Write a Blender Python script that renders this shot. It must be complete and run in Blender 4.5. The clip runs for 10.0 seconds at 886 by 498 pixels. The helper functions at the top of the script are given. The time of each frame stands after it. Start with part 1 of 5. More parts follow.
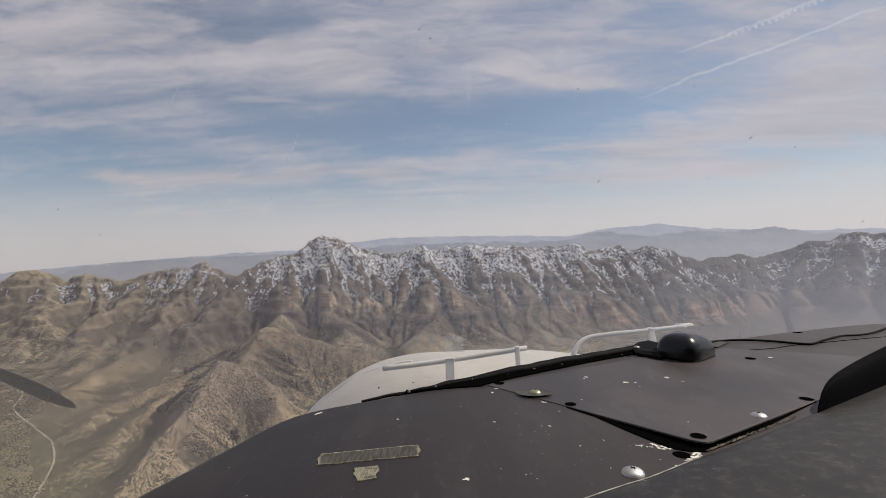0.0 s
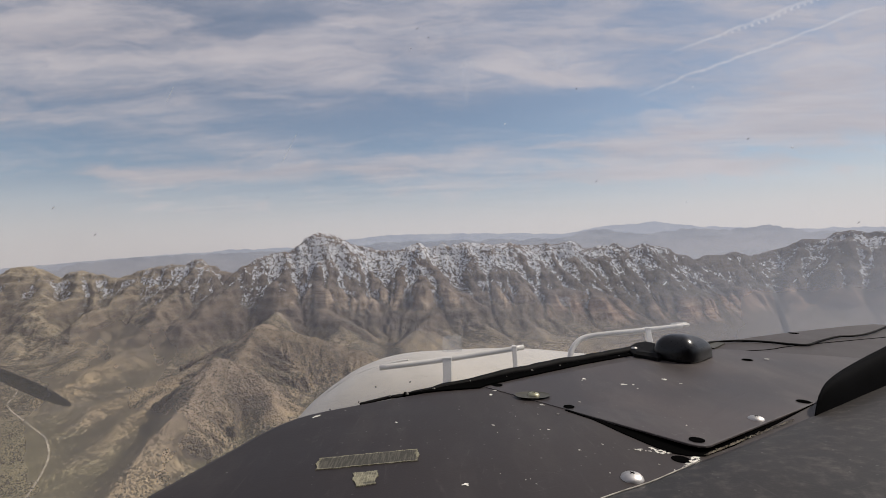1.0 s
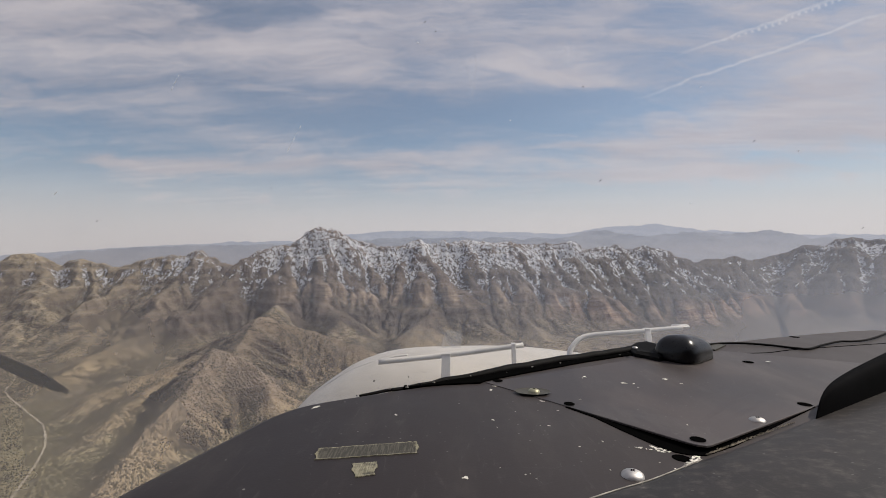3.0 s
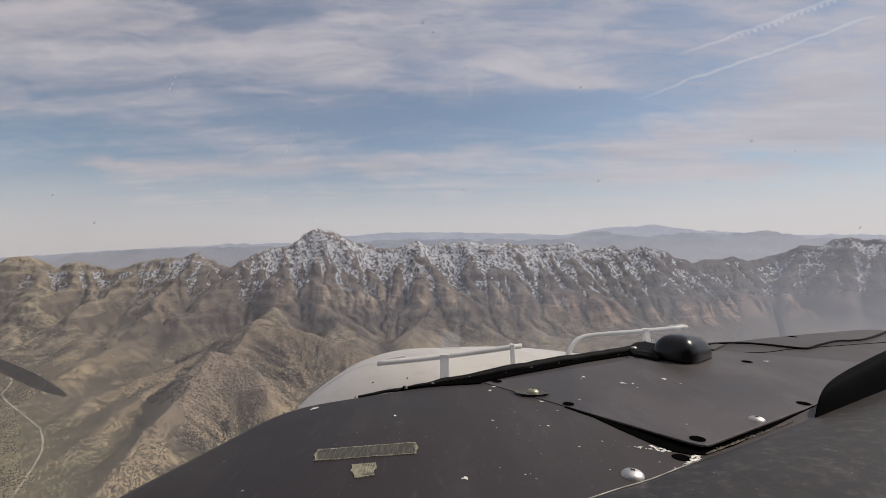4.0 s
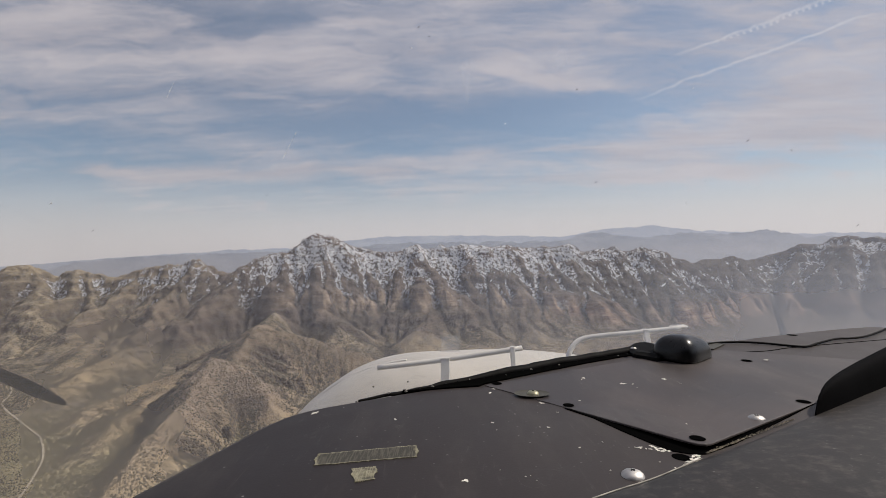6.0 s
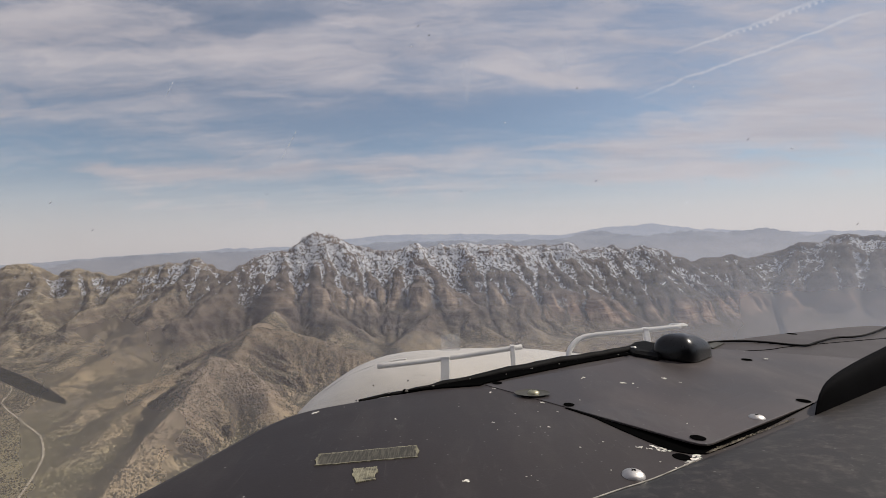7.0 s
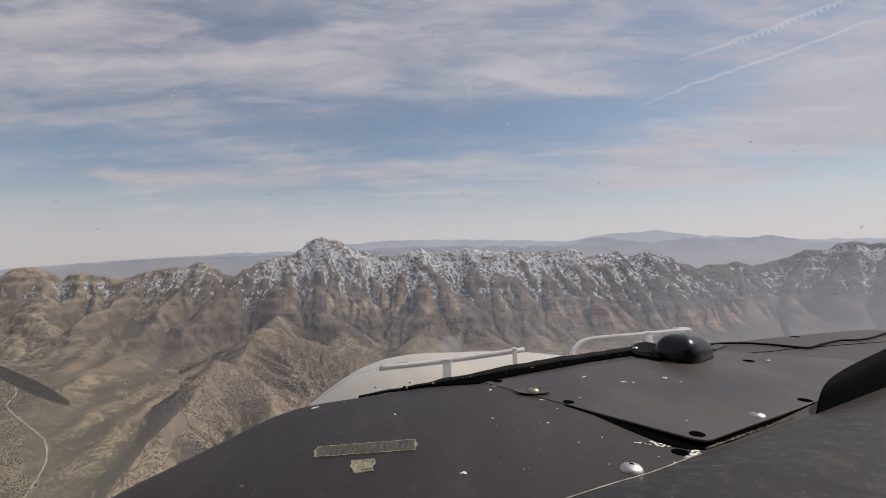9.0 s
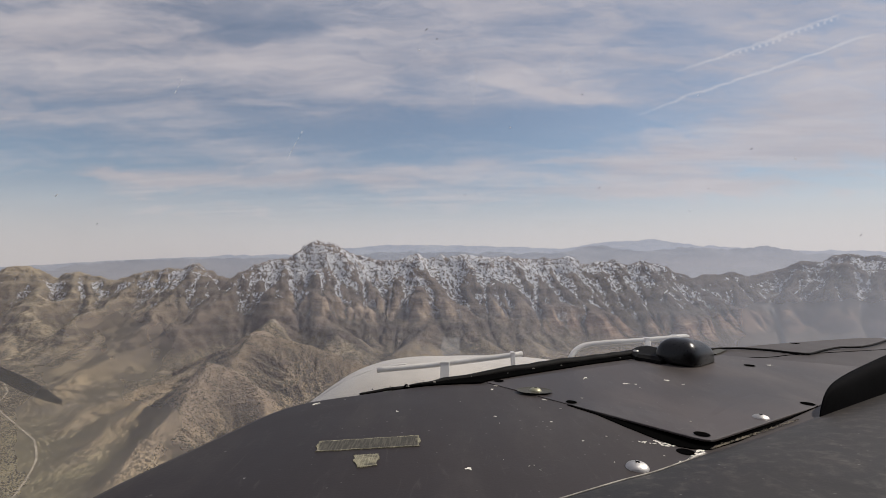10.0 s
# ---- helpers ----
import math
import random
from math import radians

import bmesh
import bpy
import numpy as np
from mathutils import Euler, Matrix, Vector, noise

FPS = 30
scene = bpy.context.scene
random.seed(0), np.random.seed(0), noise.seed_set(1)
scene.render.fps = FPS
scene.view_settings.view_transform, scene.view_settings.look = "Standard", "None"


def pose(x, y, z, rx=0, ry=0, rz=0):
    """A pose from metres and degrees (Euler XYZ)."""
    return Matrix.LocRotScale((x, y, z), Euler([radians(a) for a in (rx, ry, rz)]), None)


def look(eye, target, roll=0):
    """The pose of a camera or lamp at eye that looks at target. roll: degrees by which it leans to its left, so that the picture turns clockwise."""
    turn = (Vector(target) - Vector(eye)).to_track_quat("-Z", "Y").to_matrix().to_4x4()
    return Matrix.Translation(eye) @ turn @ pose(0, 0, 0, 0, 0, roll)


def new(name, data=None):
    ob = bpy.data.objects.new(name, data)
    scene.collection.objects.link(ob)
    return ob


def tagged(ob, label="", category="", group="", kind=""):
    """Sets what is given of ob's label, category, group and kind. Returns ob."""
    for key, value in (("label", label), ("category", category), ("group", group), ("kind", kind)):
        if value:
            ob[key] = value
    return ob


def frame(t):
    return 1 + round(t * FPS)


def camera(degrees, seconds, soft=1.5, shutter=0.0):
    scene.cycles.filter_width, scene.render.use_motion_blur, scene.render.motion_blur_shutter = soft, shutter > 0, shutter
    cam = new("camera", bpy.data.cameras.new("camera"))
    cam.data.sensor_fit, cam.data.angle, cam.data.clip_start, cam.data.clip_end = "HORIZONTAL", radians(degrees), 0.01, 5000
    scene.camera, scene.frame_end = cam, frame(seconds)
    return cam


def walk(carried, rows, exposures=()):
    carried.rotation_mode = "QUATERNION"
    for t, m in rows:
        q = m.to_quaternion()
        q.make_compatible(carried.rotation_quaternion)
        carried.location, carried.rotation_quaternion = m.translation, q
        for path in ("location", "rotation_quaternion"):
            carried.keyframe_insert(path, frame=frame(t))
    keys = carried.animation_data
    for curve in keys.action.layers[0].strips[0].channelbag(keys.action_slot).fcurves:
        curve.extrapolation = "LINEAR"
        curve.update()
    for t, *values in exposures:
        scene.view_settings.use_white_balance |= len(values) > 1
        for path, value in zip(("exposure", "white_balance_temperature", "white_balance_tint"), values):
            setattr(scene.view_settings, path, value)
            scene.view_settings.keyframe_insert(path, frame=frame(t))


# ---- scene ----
# ---------------------------------------------------------------- camera
cam = camera(84.2, 10.0, soft=0.6)
PATH = [
    (0.0, pose(0.0025, -0.0021, 0.0014, 89.73, 2.56, 0.44)),
    (0.5, pose(0.0007, -0.0011, 0.0029, 89.68, 2.44, 0.22)),
    (1.0, pose(0.0010, -0.0010, 0.0049, 89.40, 2.42, 0.02)),
    (1.5, pose(0.0019, -0.0001, 0.0044, 89.09, 1.85, 0.01)),
    (2.0, pose(0.0015, 0.0007, 0.0030, 88.93, 1.40, 0.12)),
    (2.5, pose(-0.0005, 0.0005, 0.0025, 88.97, 0.97, 0.18)),
    (4.0, pose(-0.0016, 0.0010, 0.0016, 89.24, 1.20, -0.13)),
    (4.5, pose(-0.0017, 0.0012, 0.0003, 89.19, 1.04, -0.18)),
    (5.0, pose(-0.0010, 0.0010, -0.0000, 89.46, 1.58, -0.18)),
    (5.5, pose(-0.0005, 0.0002, 0.0006, 89.63, 1.89, -0.16)),
    (7.0, pose(-0.0011, 0.0005, 0.0023, 89.43, 1.99, -0.24)),
    (7.5, pose(0.0001, 0.0006, 0.0006, 89.29, 1.97, -0.29)),
    (8.0, pose(0.0014, 0.0003, -0.0010, 89.48, 1.94, -0.19)),
    (8.5, pose(0.0029, -0.0009, -0.0019, 89.79, 2.06, 0.04)),
    (9.0, pose(0.0011, -0.0009, -0.0040, 90.11, 1.69, 0.22)),
    (9.5, pose(-0.0021, -0.0003, -0.0072, 90.25, 1.08, 0.09)),
    (10.0, pose(-0.0042, 0.0002, -0.0094, 90.74, 0.74, -0.16)),
]
walk(cam, PATH, [(0.0, 0.02, 6520, 11.6), (10.0, 0.02, 6520, 11.6)])

# ---------------------------------------------------------------- light
SUN_AZ, SUN_EL = radians(75), radians(46)      # ahead and to the right of the flight
sun_way = Vector((math.sin(SUN_AZ) * math.cos(SUN_EL), math.cos(SUN_AZ) * math.cos(SUN_EL), math.sin(SUN_EL)))
sun = new("sun", bpy.data.lights.new("sun", "SUN"))
sun.data.energy, sun.data.angle, sun.data.color = 3.15, radians(0.6), (1.0, 0.93, 0.82)
sun.matrix_world = look(sun_way * 100, (0, 0, 0))
scene.view_settings.exposure = 0.0


class Nodes:
    """Short hand for building node trees."""

    def __init__(self, tree):
        self.tree = tree
        tree.nodes.clear()

    def add(self, kind, ins=(), **props):
        n = self.tree.nodes.new(kind)
        for k, v in props.items():
            if k == "operation":
                n.operation = v
            elif k == "data_type":
                n.data_type = v
            elif k == "blend_type":
                n.blend_type = v
            elif k == "attribute_name":
                n.attribute_name = v
            elif k == "feature":
                n.feature = v
            elif k == "noise_dimensions":
                n.noise_dimensions = v
            elif k == "vector_type":
                n.vector_type = v
        for key, value in dict(ins).items():
            if isinstance(value, bpy.types.NodeSocket):
                self.tree.links.new(value, n.inputs[key])
            else:
                n.inputs[key].default_value = value
        return n

    def math(self, op, a, b=0.0, c=0.0):
        return self.add("ShaderNodeMath", {0: a, 1: b, 2: c}, operation=op).outputs[0]

    def mix(self, fac, a, b, blend="MIX"):
        n = self.add("ShaderNodeMix", {0: fac, 6: a, 7: b}, data_type="RGBA", blend_type=blend)
        return n.outputs[2]

    def noise(self, vec, scale, detail=4.0, rough=0.55, warp=0.0):
        return self.add("ShaderNodeTexNoise", {"Vector": vec, "Scale": scale, "Detail": detail, "Roughness": rough, "Distortion": warp}).outputs["Fac"]

    def step(self, x, lo, hi):
        n = self.add("ShaderNodeMapRange", {"Value": x, "From Min": lo, "From Max": hi})
        n.interpolation_type = "SMOOTHSTEP"
        return n.outputs["Result"]

    def scaled(self, vec, s):
        return self.add("ShaderNodeVectorMath", {0: vec, 1: s}, operation="MULTIPLY").outputs[0]


def rgb(r, g, b):
    return (r, g, b, 1.0)


# sky: clear air above, thin streaked cloud sheets, two vapour trails
world = bpy.data.worlds.new("sky")
scene.world = world
world.use_nodes = True
W = Nodes(world.node_tree)
sky = W.tree.nodes.new("ShaderNodeTexSky")
sky.sky_type, sky.sun_disc = "NISHITA", False
sky.sun_elevation, sky.sun_rotation = SUN_EL, SUN_AZ
sky.altitude, sky.air_density, sky.dust_density, sky.ozone_density = 2000, 1.0, 1.5, 1.5
way = W.add("ShaderNodeTexCoord").outputs["Generated"]
xyz = W.add("ShaderNodeSeparateXYZ", {0: way})
ahead = W.math("MAXIMUM", xyz.outputs[1], 0.12)
side = W.math("DIVIDE", xyz.outputs[0], ahead)
rise = W.math("DIVIDE", xyz.outputs[2], ahead)
# cloud sheet far overhead: perspective streaks
up = W.math("ADD", W.math("MAXIMUM", xyz.outputs[2], 0.0), 0.10)
sheet = W.add("ShaderNodeCombineXYZ", {0: W.math("DIVIDE", xyz.outputs[0], up), 1: W.math("DIVIDE", xyz.outputs[1], up), 2: 0.0}).outputs[0]
flat = W.add("ShaderNodeCombineXYZ", {0: side, 1: rise, 2: 0.0}).outputs[0]
bend = W.noise(W.scaled(flat, (1.6, 3.0, 1.0)), 2.0, 3.0)
bend2 = W.noise(W.scaled(flat, (1.1, 2.0, 1.0)), 5.0, 4.0)
side_w = W.math("ADD", side, W.math("MULTIPLY_ADD", bend, 0.26, -0.13))
rise_w = W.math("ADD", rise, W.math("MULTIPLY_ADD", bend2, 0.06, -0.03))
fibre = W.noise(W.add("ShaderNodeCombineXYZ", {0: W.math("MULTIPLY", side_w, 2.2), 1: W.math("MULTIPLY", W.math("MULTIPLY_ADD", side_w, -0.16, rise_w), 26.0), 2: 0.0}).outputs[0], 1.5, 6.0, 0.6, 0.4)
wisps = W.noise(W.add("ShaderNodeCombineXYZ", {0: W.math("MULTIPLY", side_w, 1.1), 1: W.math("MULTIPLY", W.math("MULTIPLY_ADD", side_w, 0.10, rise_w), 5.2), 2: 0.0}).outputs[0], 3.0, 6.0, 0.50, 0.5)
fine = W.noise(W.scaled(sheet, (0.35, 1.3, 1.0)), 1.6, 8.0, 0.65, 0.6)
cover = W.math("ADD", W.math("MULTIPLY", wisps, 0.75), W.math("MULTIPLY_ADD", fibre, 0.34, W.math("MULTIPLY_ADD", fine, 0.46, -0.165)))
# broad openings (-) and thicker sheets (+): side, rise, half width, half height, lean, amount
for cx, cy, rx, ry, lean, amount in (
    (-0.155, 0.255, 0.28, 0.045, 0.00, -0.26), (0.270, 0.261, 0.19, 0.040, 0.05, -0.34), (-0.822, 0.210, 0.20, 0.050, 0.00, -0.20), (-0.511, 0.264, 0.30, 0.030, 0.00, -0.14),
    (-0.065, 0.198, 0.25, 0.022, 0.00, -0.16), (-0.332, 0.471, 0.15, 0.030, 0.10, -0.16), (-0.692, 0.326, 0.10, 0.012, 0.00, -0.16), (0.141, 0.170, 0.20, 0.011, 0.03, -0.12),
    (-0.608, 0.116, 0.40, 0.012, 0.02, -0.10), (0.149, 0.464, 0.10, 0.020, 0.00, -0.10), (0.594, 0.281, 0.10, 0.045, 0.20, -0.14), (-0.745, 0.448, 0.20, 0.080, -0.05, 0.10),
    (-0.426, 0.397, 0.26, 0.012, 0.00, 0.18), (-0.434, 0.164, 0.30, 0.013, -0.02, 0.28), (-0.020, 0.171, 0.13, 0.016, 0.03, 0.20), (-0.773, 0.294, 0.15, 0.012, -0.05, 0.14),
    (0.215, 0.333, 0.20, 0.011, -0.16, 0.20), (0.546, 0.196, 0.35, 0.012, 0.04, 0.18), (0.429, 0.128, 0.40, 0.012, 0.03, 0.18), (0.719, 0.220, 0.30, 0.080, 0.05, 0.18),
    (0.378, 0.430, 0.25, 0.060, -0.10, 0.08), (-0.083, 0.364, 0.30, 0.050, -0.05, 0.08), (0.838, 0.349, 0.20, 0.100, 0.20, 0.12),
):
    dx, dy = W.math("SUBTRACT", side_w, cx), W.math("SUBTRACT", rise_w, cy)
    dy = W.math("SUBTRACT", dy, W.math("MULTIPLY", dx, lean))
    q = W.math("ADD", W.math("POWER", W.math("ABSOLUTE", W.math("DIVIDE", dx, rx)), 2.0), W.math("POWER", W.math("ABSOLUTE", W.math("DIVIDE", dy, ry)), 2.0))
    bump = W.math("DIVIDE", amount, W.math("ADD", 1.0, W.math("MULTIPLY", q, q)))
    cover = W.math("ADD", cover, bump)
mottle = W.noise(W.add("ShaderNodeCombineXYZ", {0: W.math("MULTIPLY", side_w, 7.0), 1: W.math("MULTIPLY", W.math("MULTIPLY_ADD", side_w, 0.07, rise_w), 30.0), 2: 0.0}).outputs[0], 1.0, 5.0, 0.62, 0.8)
cover = W.math("ADD", cover, W.math("MULTIPLY_ADD", mottle, 0.50, -0.25))
cloud = W.step(cover, 0.26, 0.96)
# haze that whitens the lowest few degrees
low = W.math("SUBTRACT", 1.0, W.step(xyz.outputs[2], 0.015, 0.19))
veil = W.math("MAXIMUM", W.math("MULTIPLY", cloud, 0.92), W.math("MULTIPLY", low, 0.88))
# vapour trails: start, end in side/rise, width
trails = None
for ax, ay, bx, by, wide, amount in ((0.365, 0.270, 0.909, 0.448, 0.0032, 0.38), (0.451, 0.357, 0.840, 0.489, 0.0040, 0.46)):
    length = math.hypot(bx - ax, by - ay)
    ux, uy = (bx - ax) / length, (by - ay) / length
    ripple = W.noise(W.scaled(flat, (7.0, 7.0, 1.0)), 1.5, 3.0)
    dx, dy = W.math("SUBTRACT", side, ax), W.math("SUBTRACT", rise, ay)
    along = W.math("ADD", W.math("MULTIPLY", dx, ux), W.math("MULTIPLY", dy, uy))
    across = W.math("SUBTRACT", W.math("MULTIPLY", dy, ux), W.math("MULTIPLY", dx, uy))
    across = W.math("ADD", across, W.math("MULTIPLY_ADD", ripple, 0.024, -0.012))
    line = W.math("SUBTRACT", 1.0, W.step(W.math("ABSOLUTE", across), wide * 0.1, wide * 1.4))
    if wide > 0.0035:      # puffs hang in a row below the broad trail
        bead = W.math("POWER", W.math("MULTIPLY_ADD", W.math("SINE", W.math("MULTIPLY", along, 440.0)), 0.5, 0.5), 1.5)
        bead = W.math("MULTIPLY", bead, W.step(along, 0.25 * length, 0.45 * length))
        below = W.math("SUBTRACT", 1.0, W.step(W.math("ABSOLUTE", W.math("ADD", across, wide * 1.25)), wide * 0.5, wide * 1.2))
        line = W.math("MAXIMUM", W.math("MULTIPLY", line, 0.75), W.math("MULTIPLY", below, bead))
    ends = W.math("MULTIPLY", W.step(along, 0.0, 0.30 * length), W.math("SUBTRACT", 1.0, W.step(along, 0.9 * length, length)))
    puff = W.math("MULTIPLY_ADD", W.noise(W.scaled(flat, (95.0, 95.0, 1.0)), 1.0, 3.0), 1.9, -0.10)
    trail = W.math("MULTIPLY", W.math("MULTIPLY", line, ends), W.math("MULTIPLY", puff, amount))
    trails = trail if trails is None else W.math("MAXIMUM", trails, trail)
shade = W.mix(W.step(fine, 0.3, 0.7), rgb(4.25, 4.03, 4.38), rgb(5.35, 5.06, 5.34))
shade = W.mix(low, shade, rgb(6.0, 5.65, 5.75))
clear_air = W.mix(0.12, W.mix(1.0, sky.outputs[0], rgb(0.855, 0.88, 0.82), "MULTIPLY"), shade)
colour = W.mix(W.math("MINIMUM", veil, 1.0), clear_air, shade)
colour = W.mix(W.math("MINIMUM", trails, 1.0), colour, rgb(6.6, 6.4, 6.6))
back = W.add("ShaderNodeBackground", {"Color": colour, "Strength": 0.10})
out = W.add("ShaderNodeOutputWorld", {"Surface": back.outputs[0]})


# ---------------------------------------------------------------- materials
def material(name):
    m = bpy.data.materials.new(name)
    m.use_nodes = True
    return m, Nodes(m.node_tree)


def finish(N, colour, rough, metal=0.0, bump=None, height=1.0, dist=0.001, coat=0.0, spec=0.35):
    ins = {"Base Color": colour, "Roughness": rough, "Metallic": metal, "Coat Weight": coat, "Specular IOR Level": spec}
    if bump is not None:
        ins["Normal"] = N.add("ShaderNodeBump", {"Height": bump, "Strength": height, "Distance": dist}).outputs[0]
    p = N.add("ShaderNodeBsdfPrincipled", ins)
    N.add("ShaderNodeOutputMaterial", {"Surface": p.outputs[0]})


def plain(name, colour, rough, metal=0.0, scale=40.0, vary=0.25, bump=0.15, dist=0.0005, coat=0.0, spec=0.35):
    """A paint, metal or plastic with blotches and fine grain."""
    m, N = material(name)
    at = N.add("ShaderNodeTexCoord").outputs["Object"]
    blotch = N.noise(at, scale * 0.3, 4.0)
    grain = N.noise(at, scale * 12.0, 3.0, 0.7)
    lo, hi = rgb(*[c * (1 - vary) for c in colour]), rgb(*[min(1.0, c * (1 + vary)) for c in colour])
    col = N.mix(N.step(blotch, 0.3, 0.7), lo, hi)
    r = N.math("MULTIPLY_ADD", grain, 0.2, rough - 0.1)
    finish(N, col, r, metal, grain, bump, dist, coat, spec)
    return m


def dash_material(name, base, dust_veil, sheen=0.42, uneven=0.0, streak=(30.0, 8.0, 30.0), spec=0.35):
    """Worn black paint on sheet metal: dust film, scratches, pinhole chips."""
    m, N = material(name)
    at = N.add("ShaderNodeTexCoord").outputs["Object"]
    film = N.noise(at, 9.0, 5.0, 0.6)
    grain = N.noise(at, 700.0, 3.0, 0.7)
    smear = N.noise(N.scaled(at, streak), 1.0, 5.0, 0.7)
    col = N.mix(N.step(film, 0.35, 0.75), rgb(*[c * 0.8 for c in base]), rgb(*[c * 1.6 for c in base]))
    rightward = N.step(N.add("ShaderNodeSeparateXYZ", {0: at}).outputs[0], -0.10, 0.13)      # paint grows paler and browner from left to right
    col = N.mix(uneven, col, N.mix(rightward, rgb(base[0] * 0.50, base[1] * 0.48, base[2] * 0.53), rgb(base[0] * 1.58, base[1] * 1.72, base[2] * 1.62)))
    col = N.mix(N.math("MULTIPLY", N.step(smear, 0.45, 0.8), dust_veil), col, rgb(0.16, 0.14, 0.12))
    scuff = N.noise(N.scaled(at, (120.0, 22.0, 60.0)), 1.0, 4.0, 0.75, 1.5)
    col = N.mix(N.math("MULTIPLY", N.step(scuff, 0.58, 0.80), 0.22), col, rgb(0.20, 0.185, 0.165))
    cells = N.add("ShaderNodeTexVoronoi", {"Vector": at, "Scale": 85.0, "Randomness": 1.0})
    chip = N.math("MULTIPLY", N.math("LESS_THAN", cells.outputs["Distance"], 0.055), N.math("GREATER_THAN", cells.outputs["Color"], 0.78))
    col = N.mix(chip, col, rgb(0.30, 0.29, 0.26))
    dots = N.add("ShaderNodeTexVoronoi", {"Vector": at, "Scale": 230.0, "Randomness": 1.0})
    dot = N.math("MULTIPLY", N.math("LESS_THAN", dots.outputs["Distance"], 0.13), N.math("GREATER_THAN", dots.outputs["Color"], 0.62))
    col = N.mix(N.math("MULTIPLY", dot, N.step(smear, 0.35, 0.65)), col, rgb(0.17, 0.16, 0.145))
    hair = N.add("ShaderNodeTexVoronoi", {"Vector": N.add("ShaderNodeVectorMath", {0: at, 1: N.add("ShaderNodeTexNoise", {"Vector": at, "Scale": 14.0}).outputs["Color"]}, operation="ADD").outputs[0], "Scale": 9.0}, feature="DISTANCE_TO_EDGE").outputs["Distance"]
    scratch = N.math("MULTIPLY", N.math("LESS_THAN", hair, 0.004), N.step(N.noise(at, 20.0, 2.0), 0.58, 0.66))
    col = N.mix(N.math("MULTIPLY", scratch, 0.25), col, rgb(0.22, 0.21, 0.19))
    rough = N.math("MULTIPLY_ADD", film, 0.25, sheen)
    finish(N, col, rough, 0.0, grain, 0.14, 0.0004, spec=spec)
    return m


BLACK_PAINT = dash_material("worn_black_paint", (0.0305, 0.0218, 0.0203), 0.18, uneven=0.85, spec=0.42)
PANEL_PAINT = dash_material("worn_panel_paint", (0.047, 0.0370, 0.0340), 0.38, 0.34, spec=0.50)
PAD_VINYL = dash_material("dusty_vinyl", (0.0205, 0.0172, 0.0158), 0.42, streak=(120.0, 120.0, 120.0))
HOOD_BLACK = plain("matt_black_foam", (0.0038, 0.0037, 0.0042), 0.85, spec=0.03)
RUBBER = plain("black_rubber", (0.0060, 0.0055, 0.0052), 0.7, vary=0.6, bump=0.5, spec=0.10)
PLASTIC = plain("black_plastic", (0.0075, 0.0072, 0.0078), 0.30, coat=0.10, bump=0.2)
# flat black that paints the dark inside holes, slots and gaps
RECESS_BLACK, recess_nodes = material("recess_black")
finish(recess_nodes, rgb(0.003, 0.003, 0.003), 1.0, spec=0.0)
STEEL = plain("screw_steel", (0.50, 0.48, 0.455), 0.50, 1.0, scale=300.0, vary=0.35)
OLIVE = plain("dull_washer", (0.085, 0.080, 0.062), 0.5, 0.3)
BRASS = plain("zinc_chromate_screw", (0.42, 0.40, 0.27), 0.4, 0.7)
WHITE, skin = material("white_paint")
skin_at = skin.add("ShaderNodeTexCoord").outputs["Object"]
grime = skin.step(skin.noise(skin.scaled(skin_at, (9.0, 14.0, 26.0)), 1.0, 6.0, 0.65, 0.8), 0.42, 0.78)
rubbed = skin.math("MULTIPLY", skin.step(skin.noise(skin.scaled(skin_at, (55.0, 90.0, 190.0)), 1.0, 5.0, 0.7, 1.0), 0.62, 0.72), 0.55)
skin_paint = skin.mix(skin.math("MULTIPLY", grime, 0.55), rgb(0.64, 0.590, 0.515), rgb(0.44, 0.395, 0.330))
skin_paint = skin.mix(rubbed, skin_paint, rgb(0.27, 0.235, 0.190))
finish(skin, skin_paint, 0.40, 0.0, grime, 0.2, 0.002)
TUBE_WHITE = plain("white_tube", (0.74, 0.70, 0.635), 0.3, vary=0.16)
CHIP = plain("bare_primer", (0.72, 0.69, 0.61), 0.75, scale=400.0, vary=0.3)
WORN = plain("worn_edge_metal", (0.34, 0.32, 0.28), 0.7, scale=300.0, vary=0.4)
# faint translucent white that paints a reflection in the windscreen
REFLECTION, reflection_nodes = material("pale_reflection")
reflection_nodes.add("ShaderNodeOutputMaterial", {"Surface": reflection_nodes.add("ShaderNodeMixShader", {0: 0.16, 1: reflection_nodes.add("ShaderNodeBsdfTransparent").outputs[0],
                                                                                        2: reflection_nodes.add("ShaderNodeBsdfTranslucent", {"Color": rgb(0.8, 0.8, 0.8)}).outputs[0]}).outputs[0]})
SMEAR, smear_nodes = material("greasy_smear")
smear_nodes.add("ShaderNodeOutputMaterial", {"Surface": smear_nodes.add("ShaderNodeMixShader", {0: 0.032, 1: smear_nodes.add("ShaderNodeBsdfTransparent").outputs[0],
                                                                                        2: smear_nodes.add("ShaderNodeBsdfTranslucent", {"Color": rgb(0.85, 0.85, 0.85)}).outputs[0]}).outputs[0]})
GRIT = plain("brown_grit", (0.30, 0.26, 0.20), 0.9, scale=600.0, vary=0.5)
CABIN = plain("unseen_cabin_shell", (0.16, 0.15, 0.14), 0.8, scale=3.0)
BLADE = plain("matt_blade_paint", (0.012, 0.012, 0.012), 0.6)
SPECK, speck_nodes = material("dried_speck")
